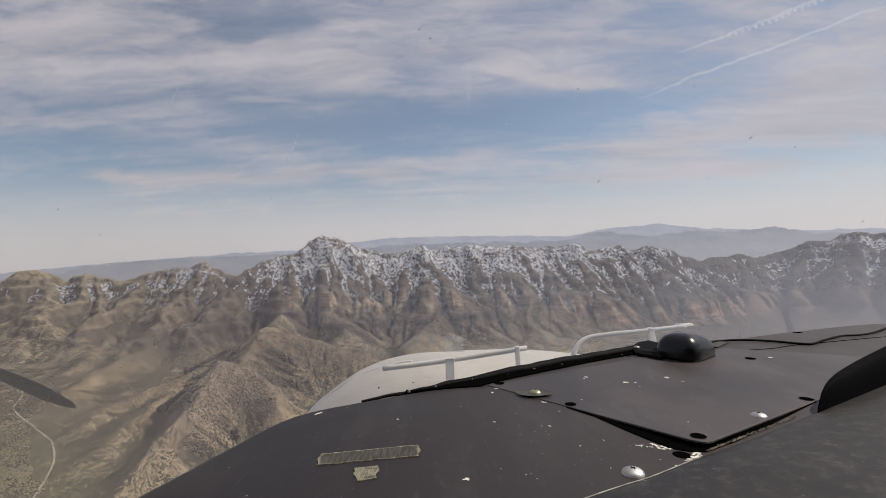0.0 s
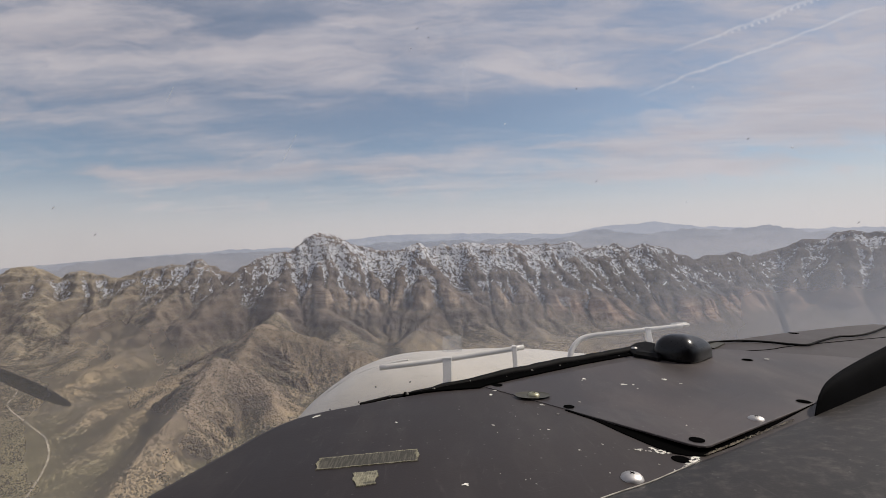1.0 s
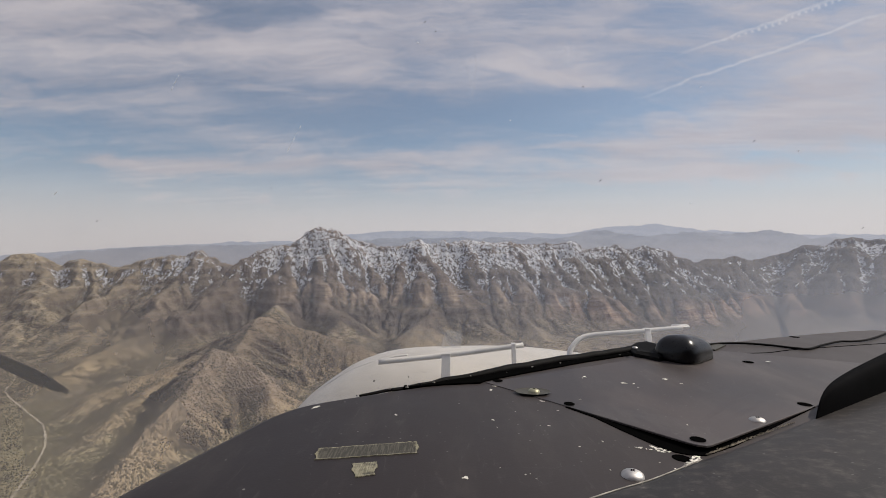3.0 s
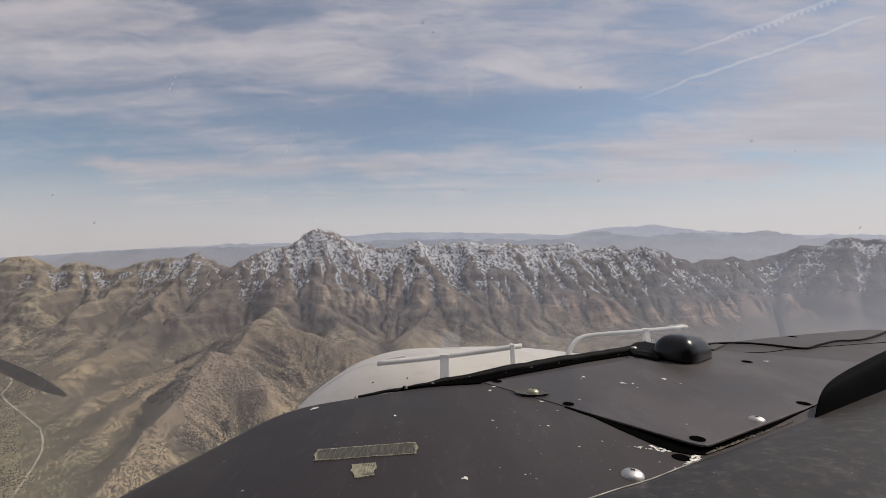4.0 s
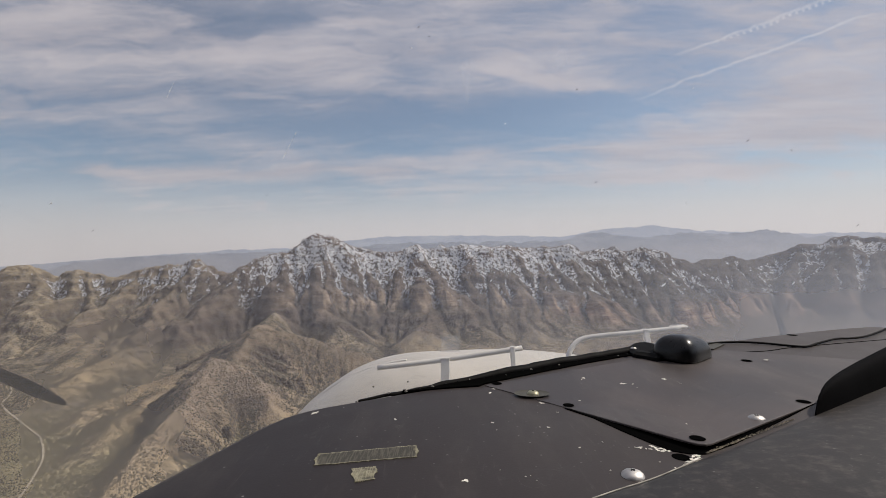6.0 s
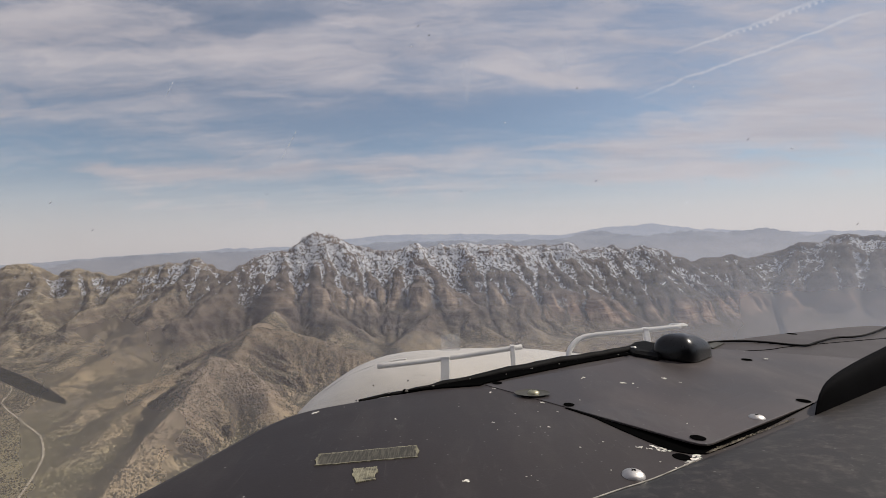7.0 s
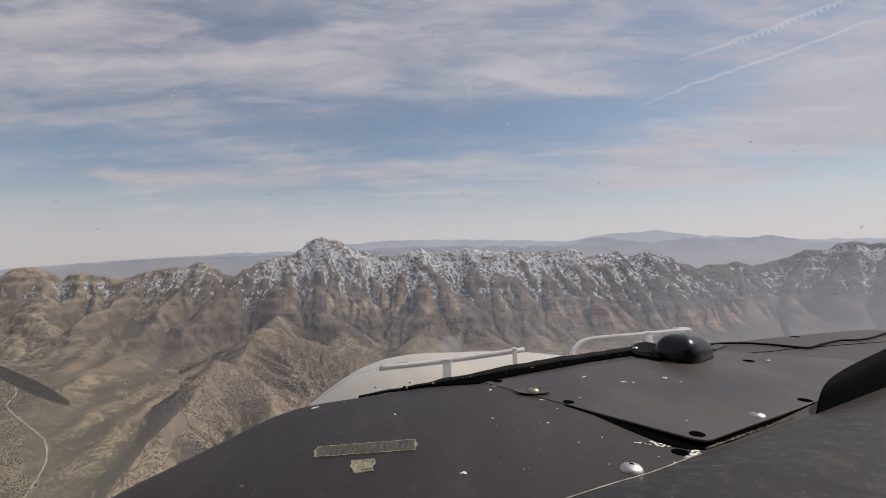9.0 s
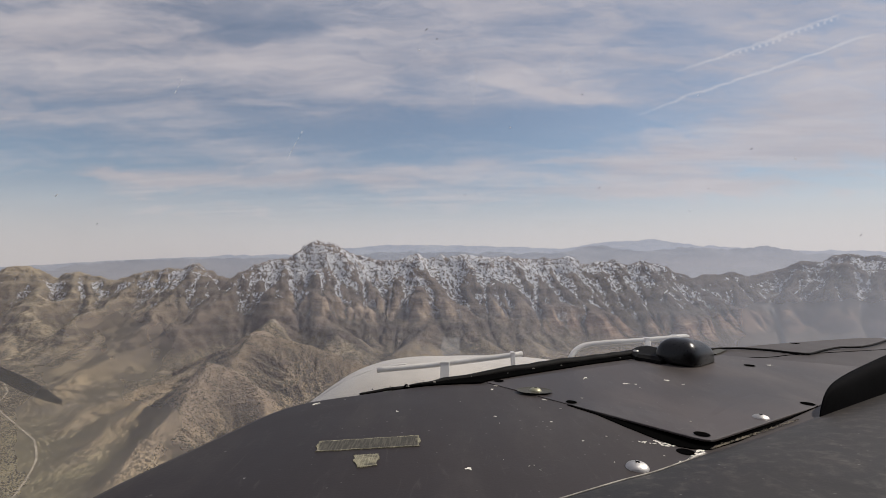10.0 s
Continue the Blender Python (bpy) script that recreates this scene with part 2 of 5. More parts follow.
speck_nodes.add("ShaderNodeOutputMaterial", {"Surface": speck_nodes.add("ShaderNodeMixShader", {0: 0.42, 1: speck_nodes.add("ShaderNodeBsdfTransparent").outputs[0],
                                                                                          2: speck_nodes.add("ShaderNodeBsdfDiffuse", {"Color": rgb(0.22, 0.21, 0.19)}).outputs[0]}).outputs[0]})
BRIGHT_SPECK, nick = material("crazed_acrylic")
nick.add("ShaderNodeOutputMaterial", {"Surface": nick.add("ShaderNodeBsdfTranslucent", {"Color": rgb(0.9, 0.92, 0.95)}).outputs[0]})


def tape_material():
    m, N = material("perished_tape")
    at = N.add("ShaderNodeTexCoord").outputs["Object"]
    torn = N.noise(at, 160.0, 5.0, 0.7)
    bars = N.noise(N.scaled(at, (1100.0, 80.0, 10.0)), 1.0, 3.0)
    edge = N.add("ShaderNodeAttribute", attribute_name="edge").outputs["Fac"]
    left = N.step(N.math("ADD", N.math("MULTIPLY", edge, 0.50), N.math("MULTIPLY", torn, 0.8)), 0.58, 0.80)
    glue = N.mix(N.step(bars, 0.4, 0.65), rgb(0.21, 0.195, 0.13), rgb(0.33, 0.31, 0.225))
    col = N.mix(left, N.mix(N.step(bars, 0.45, 0.6), rgb(0.050, 0.047, 0.040), rgb(0.092, 0.086, 0.068)), glue)
    finish(N, col, 0.8, 0.0, torn, 0.5, 0.0006)
    return m


TAPE = tape_material()


def glass_material():
    """Old acrylic: nearly clear, with a thin dusty film that catches the sun and added haze."""
    m, N = material("dusty_hazed_acrylic")
    at = N.add("ShaderNodeTexCoord").outputs["Object"]
    film = N.noise(at, 3.5, 5.0, 0.6)
    low = N.math("SUBTRACT", 1.0, N.step(N.add("ShaderNodeSeparateXYZ", {0: at}).outputs[2], -0.10, 0.10))    # denser film low down stands in for haze over the land
    dust_veil = N.math("ADD", N.math("MULTIPLY_ADD", N.step(film, 0.3, 0.75), 0.07, 0.080), N.math("MULTIPLY", low, 0.105))
    # more of the stand-in haze at the left, warmer in tint
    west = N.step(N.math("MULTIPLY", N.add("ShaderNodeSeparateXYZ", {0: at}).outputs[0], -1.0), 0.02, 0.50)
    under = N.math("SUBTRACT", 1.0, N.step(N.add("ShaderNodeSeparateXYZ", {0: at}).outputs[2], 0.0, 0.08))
    dust_veil = N.math("MULTIPLY_ADD", N.math("MULTIPLY", west, under), 0.07, dust_veil)
    rim = N.math("MULTIPLY", N.step(N.add("ShaderNodeSeparateXYZ", {0: at}).outputs[0], 0.56, 0.67), N.math("SUBTRACT", 1.0, low))      # pale glare at the right edge, painted in as extra film
    dust_veil = N.math("MULTIPLY_ADD", rim, 0.10, dust_veil)
    # and again at the right, over the eastern ranges
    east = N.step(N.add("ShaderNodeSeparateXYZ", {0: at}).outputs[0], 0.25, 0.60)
    dust_veil = N.math("MULTIPLY_ADD", N.math("MULTIPLY", east, low), 0.125, dust_veil)
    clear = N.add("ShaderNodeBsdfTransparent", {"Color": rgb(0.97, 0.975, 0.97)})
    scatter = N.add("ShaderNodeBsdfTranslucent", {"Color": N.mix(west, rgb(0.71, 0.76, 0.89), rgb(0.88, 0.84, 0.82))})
    both = N.add("ShaderNodeMixShader", {0: dust_veil, 1: clear.outputs[0], 2: scatter.outputs[0]})
    N.add("ShaderNodeOutputMaterial", {"Surface": both.outputs[0]})
    return m


GLASS = glass_material()


def terrain_material():
    m, N = material("desert_mountain")
    geo = N.add("ShaderNodeNewGeometry")
    at = geo.outputs["Position"]
    z = N.add("ShaderNodeSeparateXYZ", {0: at}).outputs[2]
    up = N.add("ShaderNodeSeparateXYZ", {0: geo.outputs["Normal"]}).outputs[2]
    hollow = N.add("ShaderNodeAttribute", attribute_name="hollow").outputs["Fac"]
    band = N.add("ShaderNodeAttribute", attribute_name="band").outputs["Fac"]
    massif = N.add("ShaderNodeAttribute", attribute_name="massif").outputs["Fac"]
    big = N.noise(at, 0.0028, 5.0, 0.6)
    mid = N.noise(at, 0.018, 5.0, 0.6)
    grain = N.noise(at, 0.11, 4.0, 0.7)
    # soils
    soil = N.mix(N.step(big, 0.35, 0.65), rgb(0.325, 0.262, 0.180), rgb(0.465, 0.380, 0.256))
    soil = N.mix(N.step(mid, 0.4, 0.7), soil, rgb(0.215, 0.185, 0.155))
    near_hills = N.math("MULTIPLY", N.math("SUBTRACT", 1.0, N.step(N.add("ShaderNodeSeparateXYZ", {0: at}).outputs[1], 2000.0, 2500.0)), N.step(z, -550.0, -500.0))
    soil = N.mix(N.math("MULTIPLY", near_hills, 0.55), soil, rgb(0.60, 0.450, 0.268))
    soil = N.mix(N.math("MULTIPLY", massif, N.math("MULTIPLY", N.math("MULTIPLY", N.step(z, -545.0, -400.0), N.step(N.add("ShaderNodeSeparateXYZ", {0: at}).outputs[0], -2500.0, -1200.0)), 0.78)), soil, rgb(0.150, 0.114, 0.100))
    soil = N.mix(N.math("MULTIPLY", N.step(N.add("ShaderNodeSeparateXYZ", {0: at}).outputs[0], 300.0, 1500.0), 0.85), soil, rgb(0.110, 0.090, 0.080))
    # scrub: dark crowns a few metres wide, thicker in hollows and over some slopes
    cell = N.add("ShaderNodeTexVoronoi", {"Vector": at, "Scale": 0.105, "Randomness": 1.0}).outputs["Distance"]
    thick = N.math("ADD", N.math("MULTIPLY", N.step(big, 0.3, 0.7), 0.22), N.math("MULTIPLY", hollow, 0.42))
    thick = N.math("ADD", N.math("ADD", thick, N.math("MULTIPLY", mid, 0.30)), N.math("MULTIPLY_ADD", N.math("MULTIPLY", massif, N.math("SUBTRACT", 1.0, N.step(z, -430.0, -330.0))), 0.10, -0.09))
    place = N.add("ShaderNodeSeparateXYZ", {0: at})
    woods = N.math("MULTIPLY", N.math("MULTIPLY", N.step(place.outputs[0], -1000.0, -550.0), N.step(place.outputs[1], 2050.0, 2450.0)), N.math("MULTIPLY", N.math("SUBTRACT", 1.0, N.step(place.outputs[0], 1300.0, 2000.0)), N.math("SUBTRACT", 1.0, N.step(z, -430.0, -330.0))))
    thick = N.math("MULTIPLY_ADD", woods, 0.11, thick)
    pines = N.math("MULTIPLY", N.math("MULTIPLY", N.math("MULTIPLY_ADD", N.step(place.outputs[0], -300.0, 500.0), 0.4, N.math("MULTIPLY", massif, 0.6)), N.step(z, -470.0, -400.0)), N.math("SUBTRACT", 1.0, N.step(z, -190.0, -110.0)))
    thick = N.math("MULTIPLY_ADD", pines, 0.22, thick)
    face_x = N.add("ShaderNodeSeparateXYZ", {0: geo.outputs["Normal"]}).outputs[0]      # less scrub on slopes that face +x
    thick = N.math("MULTIPLY_ADD", face_x, -0.16, thick)
    meadow = N.math("MULTIPLY", N.math("SUBTRACT", 1.0, N.step(place.outputs[1], 1450.0, 1900.0)), N.math("SUBTRACT", 1.0, N.step(z, -543.0, -515.0)))
    thick = N.math("MULTIPLY_ADD", meadow, -0.08, thick)
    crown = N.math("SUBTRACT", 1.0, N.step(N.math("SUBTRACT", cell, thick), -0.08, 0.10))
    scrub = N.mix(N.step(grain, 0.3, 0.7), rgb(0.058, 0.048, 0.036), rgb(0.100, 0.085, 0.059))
    scrub = N.mix(N.math("MULTIPLY", near_hills, 0.6), scrub, rgb(0.150, 0.128, 0.088))      # brush colour is paler on the foothills
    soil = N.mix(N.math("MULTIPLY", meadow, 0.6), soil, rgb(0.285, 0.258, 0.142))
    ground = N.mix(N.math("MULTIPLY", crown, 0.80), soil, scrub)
    # bare rock on the steep
    steep = N.math("SUBTRACT", 1.0, N.step(N.math("ADD", up, N.math("MULTIPLY_ADD", mid, 0.25, -0.12)), 0.55, 0.80))
    strata = N.noise(N.scaled(at, (0.004, 0.004, 0.07)), 1.0, 5.0, 0.7)
    rock = N.mix(N.step(N.math("MULTIPLY_ADD", mid, 0.6, N.math("MULTIPLY", strata, 0.4)), 0.35, 0.65), rgb(0.074, 0.060, 0.056), rgb(0.158, 0.122, 0.104))
    rock = N.mix(N.math("MULTIPLY", N.step(grain, 0.45, 0.7), 0.5), rock, rgb(0.10, 0.09, 0.075))
    land = N.mix(N.math("MULTIPLY", steep, 0.62), ground, rock)
    # pale sandstone band
    pale = N.mix(N.step(strata, 0.4, 0.6), rgb(0.33, 0.252, 0.186), rgb(0.47, 0.370, 0.275))
    pale = N.mix(N.step(place.outputs[0], 300.0, 900.0), pale, N.mix(N.step(strata, 0.4, 0.6), rgb(0.29, 0.190, 0.138), rgb(0.45, 0.325, 0.240)))      # redder in the east
    land = N.mix(N.math("MULTIPLY", band, N.step(N.math("ADD", mid, N.math("MULTIPLY", steep, 0.35)), 0.30, 0.50)), land, pale)
    # old snow in streaks on the high ground
    patch = N.noise(N.scaled(at, (1.0, 1.0, 0.30)), 0.030, 6.0, 0.68)
    dapple = N.noise(N.scaled(at, (1.0, 1.0, 0.4)), 0.11, 4.0, 0.7)
    patch = N.math("ADD", N.math("MULTIPLY", patch, 0.68), N.math("MULTIPLY", dapple, 0.32))
    slant = N.mix(N.step(N.noise(at, 0.0035, 2.0), 0.46, 0.54), (0.60, 0.0, 0.80, 1.0), (-0.60, 0.0, 0.80, 1.0))      # couloirs lean one way here, the other there
    lean = N.add("ShaderNodeVectorMath", {0: at, 1: slant}, operation="DOT_PRODUCT").outputs["Value"]
    strip = N.noise(N.add("ShaderNodeCombineXYZ", {0: N.math("MULTIPLY_ADD", mid, 1.6, N.math("MULTIPLY", lean, 0.038)), 1: N.math("MULTIPLY", place.outputs[0], 0.005), 2: 0.0}).outputs[0], 1.0, 4.0, 0.6)
    patch = N.math("ADD", N.math("MULTIPLY", patch, 0.62), N.math("MULTIPLY", strip, 0.38))
    snow = N.math("ADD", N.math("MULTIPLY", patch, 1.0), N.math("MULTIPLY", hollow, 0.22))
    north = N.add("ShaderNodeSeparateXYZ", {0: geo.outputs["Normal"]}).outputs[1]
    snow = N.math("MULTIPLY_ADD", north, -0.08, snow)
    snow = N.math("MULTIPLY_ADD", N.math("SUBTRACT", 1.0, N.step(place.outputs[0], -1650.0, -1350.0)), -0.004, snow)      # the outer chains hold less of it
    snow = N.math("MULTIPLY_ADD", N.math("SUBTRACT", 1.0, N.step(place.outputs[0], -2950.0, -2650.0)), -0.10, snow)
    snow = N.math("MULTIPLY_ADD", N.math("SUBTRACT", 1.0, N.step(place.outputs[0], -700.0, -300.0)), -0.022, snow)
    snow = N.math("MULTIPLY_ADD", N.step(place.outputs[0], 1650.0, 1900.0), -0.030, snow)
    snow = N.math("MULTIPLY", N.step(N.math("ADD", snow, N.math("MULTIPLY", N.step(z, -300.0, 0.0), 0.20)), 0.697, 0.740), N.math("MULTIPLY", N.step(N.math("ADD", N.math("MULTIPLY_ADD", big, 160.0, z), N.math("MULTIPLY", N.step(place.outputs[0], -400.0, 900.0), 70.0)), -300.0, -120.0), massif))
    fleck = N.noise(N.scaled(at, (1.0, 1.0, 0.6)), 0.065, 4.0, 0.75)      # trees and ledges stand out of it
    snow = N.math("MULTIPLY", snow, N.step(N.math("MULTIPLY_ADD", N.step(z, -260.0, 20.0), 0.05, fleck), 0.46, 0.55))
    land = N.mix(N.math("MULTIPLY", snow, 0.95), land, rgb(0.70, 0.71, 0.74))
    relief = N.math("ADD", N.math("MULTIPLY", mid, 1.0), N.math("ADD", N.math("MULTIPLY", grain, 0.7), N.math("MULTIPLY", crown, 0.25)))
    finish(N, land, 0.95, 0.0, relief, 1.0, 14.0, spec=0.1)
    return m


TERRAIN = terrain_material()


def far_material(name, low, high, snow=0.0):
    """Distance seen through many miles of air: the haze is painted into a glow."""
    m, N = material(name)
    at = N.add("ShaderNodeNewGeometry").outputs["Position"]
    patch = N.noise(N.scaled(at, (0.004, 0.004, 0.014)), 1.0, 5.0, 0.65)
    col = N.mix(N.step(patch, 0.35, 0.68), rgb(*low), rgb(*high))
    # painted haze thickens towards the foot of the range
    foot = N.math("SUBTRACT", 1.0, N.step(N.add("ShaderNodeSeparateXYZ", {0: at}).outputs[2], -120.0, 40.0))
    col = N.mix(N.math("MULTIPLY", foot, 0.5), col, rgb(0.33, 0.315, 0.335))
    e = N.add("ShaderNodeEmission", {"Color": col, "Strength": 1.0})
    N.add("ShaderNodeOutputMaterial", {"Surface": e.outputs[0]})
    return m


FAR_A = far_material("far_haze_pale", (0.325, 0.345, 0.405), (0.375, 0.39, 0.435))
FAR_B = far_material("far_haze_blue", (0.235, 0.248, 0.290), (0.300, 0.308, 0.345))


ROAD = plain("graded_dirt", (0.42, 0.36, 0.27), 0.95, scale=0.1, vary=0.1, bump=0.0)
SHRUB = plain("juniper", (0.122, 0.105, 0.074), 0.9, scale=0.05, vary=0.35, bump=0.0)


# ---------------------------------------------------------------- land
def hashed(ix, iy, seed):
    n = (ix * 374761393 + iy * 668265263 + seed * 974634777) & 0xFFFFFFFF
    n = ((n ^ (n >> 13)) * 1274126177) & 0xFFFFFFFF
    return (n ^ (n >> 16)) & 0xFFFFFFFF


def gnoise(x, y, seed):
    """Gradient noise, about -0.7 to 0.7."""
    x0, y0 = np.floor(x), np.floor(y)
    ix, iy = x0.astype(np.int64), y0.astype(np.int64)
    fx, fy = x - x0, y - y0
    sx, sy = fx ** 3 * (fx * (fx * 6 - 15) + 10), fy ** 3 * (fy * (fy * 6 - 15) + 10)

    def corner(i, j):
        a = hashed(ix + i, iy + j, seed) * (2 * math.pi / 4294967296.0)
        return np.cos(a) * (fx - i) + np.sin(a) * (fy - j)
    top = corner(0, 0) * (1 - sx) + corner(1, 0) * sx
    low = corner(0, 1) * (1 - sx) + corner(1, 1) * sx
    return top * (1 - sy) + low * sy


def fbm(x, y, octaves, seed):
    total, size = 0.0, 1.0
    for k in range(octaves):
        total = total + size * gnoise(x * 2 ** k + 17.3 * k, y * 2 ** k - 9.1 * k, seed + k)
        size *= 0.5
    return total


def ridged(x, y, octaves, seed):
    """Sharp crests near 1, rounded hollows near 0."""
    total, size, whole = 0.0, 1.0, 0.0
    for k in range(octaves):
        total = total + size * (1 - 1.9 * np.abs(gnoise(x * 2 ** k + 31.7 * k, y * 2 ** k + 5.3 * k, seed + k)))
        whole += size
        size *= 0.5
    return np.clip(total / whole, 0, 1)


def ease(x, lo, hi):
    t = np.clip((x - lo) / (hi - lo), 0, 1)
    return t * t * (3 - 2 * t)


FLOOR_Z = -560.0
# crest lines: (tangent to the side, tangent upward, metres ahead)
MAIN = [
    (-0.524, -0.132, 2750), (-0.482, -0.093, 2880), (-0.441, -0.056, 3000), (-0.415, -0.035, 3060), (-0.386, -0.019, 3110), (-0.356, -0.009, 3150), (-0.310, -0.003, 3200),
    (-0.294, 0.009, 3220), (-0.273, 0.022, 3250), (-0.252, 0.029, 3260), (-0.222, 0.027, 3270), (-0.205, 0.017, 3275), (-0.181, 0.006, 3280), (-0.153, -0.006, 3290),
    (-0.107, -0.011, 3300), (-0.086, -0.009, 3310), (-0.051, 0.005, 3320), (-0.028, -0.007, 3330), (0.002, -0.000, 3340), (0.063, -0.006, 3360)]
MAIN_EAST = [
    (0.063, -0.006, 3360), (0.132, -0.007, 3380), (0.158, -0.014, 3390), (0.197, -0.011, 3400), (0.229, -0.015, 3410), (0.259, -0.008, 3420), (0.296, -0.022, 3430),
    (0.358, -0.020, 3450), (0.379, -0.029, 3450), (0.400, -0.022, 3460), (0.450, -0.026, 3480), (0.474, -0.040, 3490), (0.505, -0.052, 3480), (0.553, -0.084, 3440),
    (0.608, -0.117, 3380), (0.654, -0.151, 3300)]
LEFT = [
    (-0.837, -0.054, 3350), (-0.779, -0.038, 3420), (-0.763, -0.030, 3440), (-0.738, -0.029, 3450), (-0.689, -0.041, 3450), (-0.655, -0.042, 3450), (-0.630, -0.038, 3460),
    (-0.606, -0.029, 3460), (-0.555, -0.023, 3470), (-0.534, -0.026, 3470), (-0.497, -0.015, 3450), (-0.477, -0.026, 3440), (-0.452, -0.036, 3430), (-0.406, -0.055, 3400)]
WEST = [
    (-0.969, -0.041, 3274), (-0.900, -0.033, 3389), (-0.883, -0.024, 3418), (-0.862, -0.009, 3453), (-0.845, -0.010, 3483), (-0.824, -0.018, 3519), (-0.785, -0.033, 3586),
    (-0.728, -0.048, 3686)]
EAST_CHAIN = [(0.494, -0.050, 3500), (0.545, -0.043, 3580), (0.591, -0.040, 3640), (0.633, -0.043, 3680), (0.674, -0.035, 3714), (0.708, -0.025, 3656), (0.733, -0.016, 3613),
              (0.779, -0.014, 3534), (0.800, -0.006, 3498), (0.833, 0.003, 3442), (0.858, -0.009, 3400), (0.908, -0.006, 3316), (0.969, -0.017, 3217)]
# spurs that run down from the high crests
SPURS_WEST = [
    [(-0.386, -0.019, 3110), (-0.418, -0.057, 2980), (-0.477, -0.099, 2830), (-0.538, -0.143, 2650)],
    [(-0.336, -0.006, 3170), (-0.325, -0.045, 3050), (-0.298, -0.104, 2880), (-0.294, -0.156, 2700)],
    [(-0.252, 0.026, 3260), (-0.269, -0.018, 3120), (-0.257, -0.070, 2990), (-0.241, -0.123, 2820)],
    [(-0.220, 0.024, 3270), (-0.196, -0.037, 3090), (-0.212, -0.095, 2920), (-0.195, -0.127, 2820)],
    [(-0.153, -0.006, 3290), (-0.147, -0.050, 3160), (-0.119, -0.091, 3000), (-0.109, -0.130, 2850)],
    [(-0.106, -0.012, 3300), (-0.092, -0.063, 3130), (-0.039, -0.105, 2950), (-0.023, -0.146, 2780)],
    [(-0.051, 0.004, 3320), (-0.014, -0.042, 3180), (0.019, -0.089, 3020), (0.035, -0.148, 2780)]]
SPURS_EAST = [
    [(0.002, -0.001, 3340), (0.055, -0.056, 3170), (0.088, -0.115, 2960), (0.098, -0.173, 2720)],
    [(0.132, -0.008, 3380), (0.118, -0.058, 3220), (0.134, -0.116, 3000), (0.167, -0.163, 2820)],
    [(0.197, -0.012, 3400), (0.233, -0.061, 3230), (0.227, -0.107, 3060), (0.248, -0.159, 2860)],
    [(0.259, -0.010, 3420), (0.297, -0.068, 3240), (0.319, -0.121, 3060), (0.335, -0.162, 2900)],
    [(0.358, -0.022, 3450), (0.372, -0.076, 3270), (0.376, -0.123, 3100), (0.387, -0.160, 2960)],
    [(0.408, -0.023, 3460), (0.441, -0.078, 3280), (0.463, -0.131, 3120), (0.480, -0.166, 2990)],
    [(0.494, -0.047, 3480), (0.522, -0.103, 3300), (0.584, -0.157, 3120)]]
SPURS_CHAIN = [
    [(0.591, -0.043, 3640), (0.597, -0.088, 3420), (0.636, -0.147, 3171)],
    [(0.733, -0.033, 3594), (0.707, -0.080, 3397), (0.695, -0.131, 3183)],
    [(0.833, -0.016, 3451), (0.794, -0.071, 3295), (0.805, -0.129, 3038)],
    [(0.908, -0.025, 3316), (0.898, -0.091, 3078), (0.932, -0.138, 2853)]]
SPURS_FAR = [
    [(-0.497, -0.016, 3450), (-0.521, -0.051, 3300), (-0.569, -0.096, 3050), (-0.610, -0.130, 2800)],
    [(-0.497, -0.016, 3450), (-0.453, -0.065, 3250), (-0.448, -0.100, 3100)],
    [(-0.606, -0.031, 3460), (-0.642, -0.060, 3300), (-0.695, -0.098, 3050), (-0.754, -0.126, 2850)],
    [(-0.738, -0.030, 3450), (-0.763, -0.068, 3250), (-0.833, -0.100, 3000)],
    [(-0.862, -0.010, 3450), (-0.820, -0.049, 3300), (-0.832, -0.077, 3120)]]
# foothills: the near ridge with its bluff, the one behind it, and long low fingers
BLUFF = [(-0.720, -0.499, 980), (-0.653, -0.415, 1130), (-0.614, -0.365, 1215), (-0.571, -0.333, 1290), (-0.529, -0.288, 1390), (-0.493, -0.230, 1510), (-0.471, -0.203, 1570),
         (-0.440, -0.214, 1590), (-0.401, -0.240, 1590), (-0.370, -0.275, 1560), (-0.356, -0.310, 1500)]
SECOND = [(-0.440, -0.227, 1750), (-0.410, -0.181, 1890), (-0.383, -0.145, 2010), (-0.320, -0.163, 2060), (-0.258, -0.182, 2090), (-0.169, -0.214, 2090)]
LINK = [(-0.383, -0.145, 2010), (-0.363, -0.137, 2350), (-0.345, -0.120, 2700)]
FINGERS = [
    [(-0.538, -0.145, 2830), (-0.571, -0.177, 2600), (-0.656, -0.199, 2437), (-0.726, -0.229, 2183), (-0.802, -0.276, 1884)],
    [(-0.610, -0.130, 3150), (-0.674, -0.151, 3046), (-0.720, -0.180, 2722), (-0.768, -0.218, 2362)],
    [(-0.480, -0.215, 1990), (-0.547, -0.247, 1880), (-0.620, -0.268, 1791), (-0.698, -0.303, 1667), (-0.761, -0.345, 1522)],
    [(-0.754, -0.126, 3413), (-0.835, -0.141, 3333), (-0.904, -0.167, 3024)],
    [(-0.023, -0.148, 2780), (-0.053, -0.180, 2500)],
    [(-0.241, -0.124, 2820), (-0.214, -0.170, 2450)],
    [(0.167, -0.165, 2820), (0.190, -0.198, 2560)],
    [(-0.580, -0.281, 1673), (-0.663, -0.336, 1503), (-0.740, -0.404, 1312)]]


def raise_line(line, by):
    """Crests a little higher, for what the streams will take."""
    return [(a, b + by, d) for a, b, d in line]


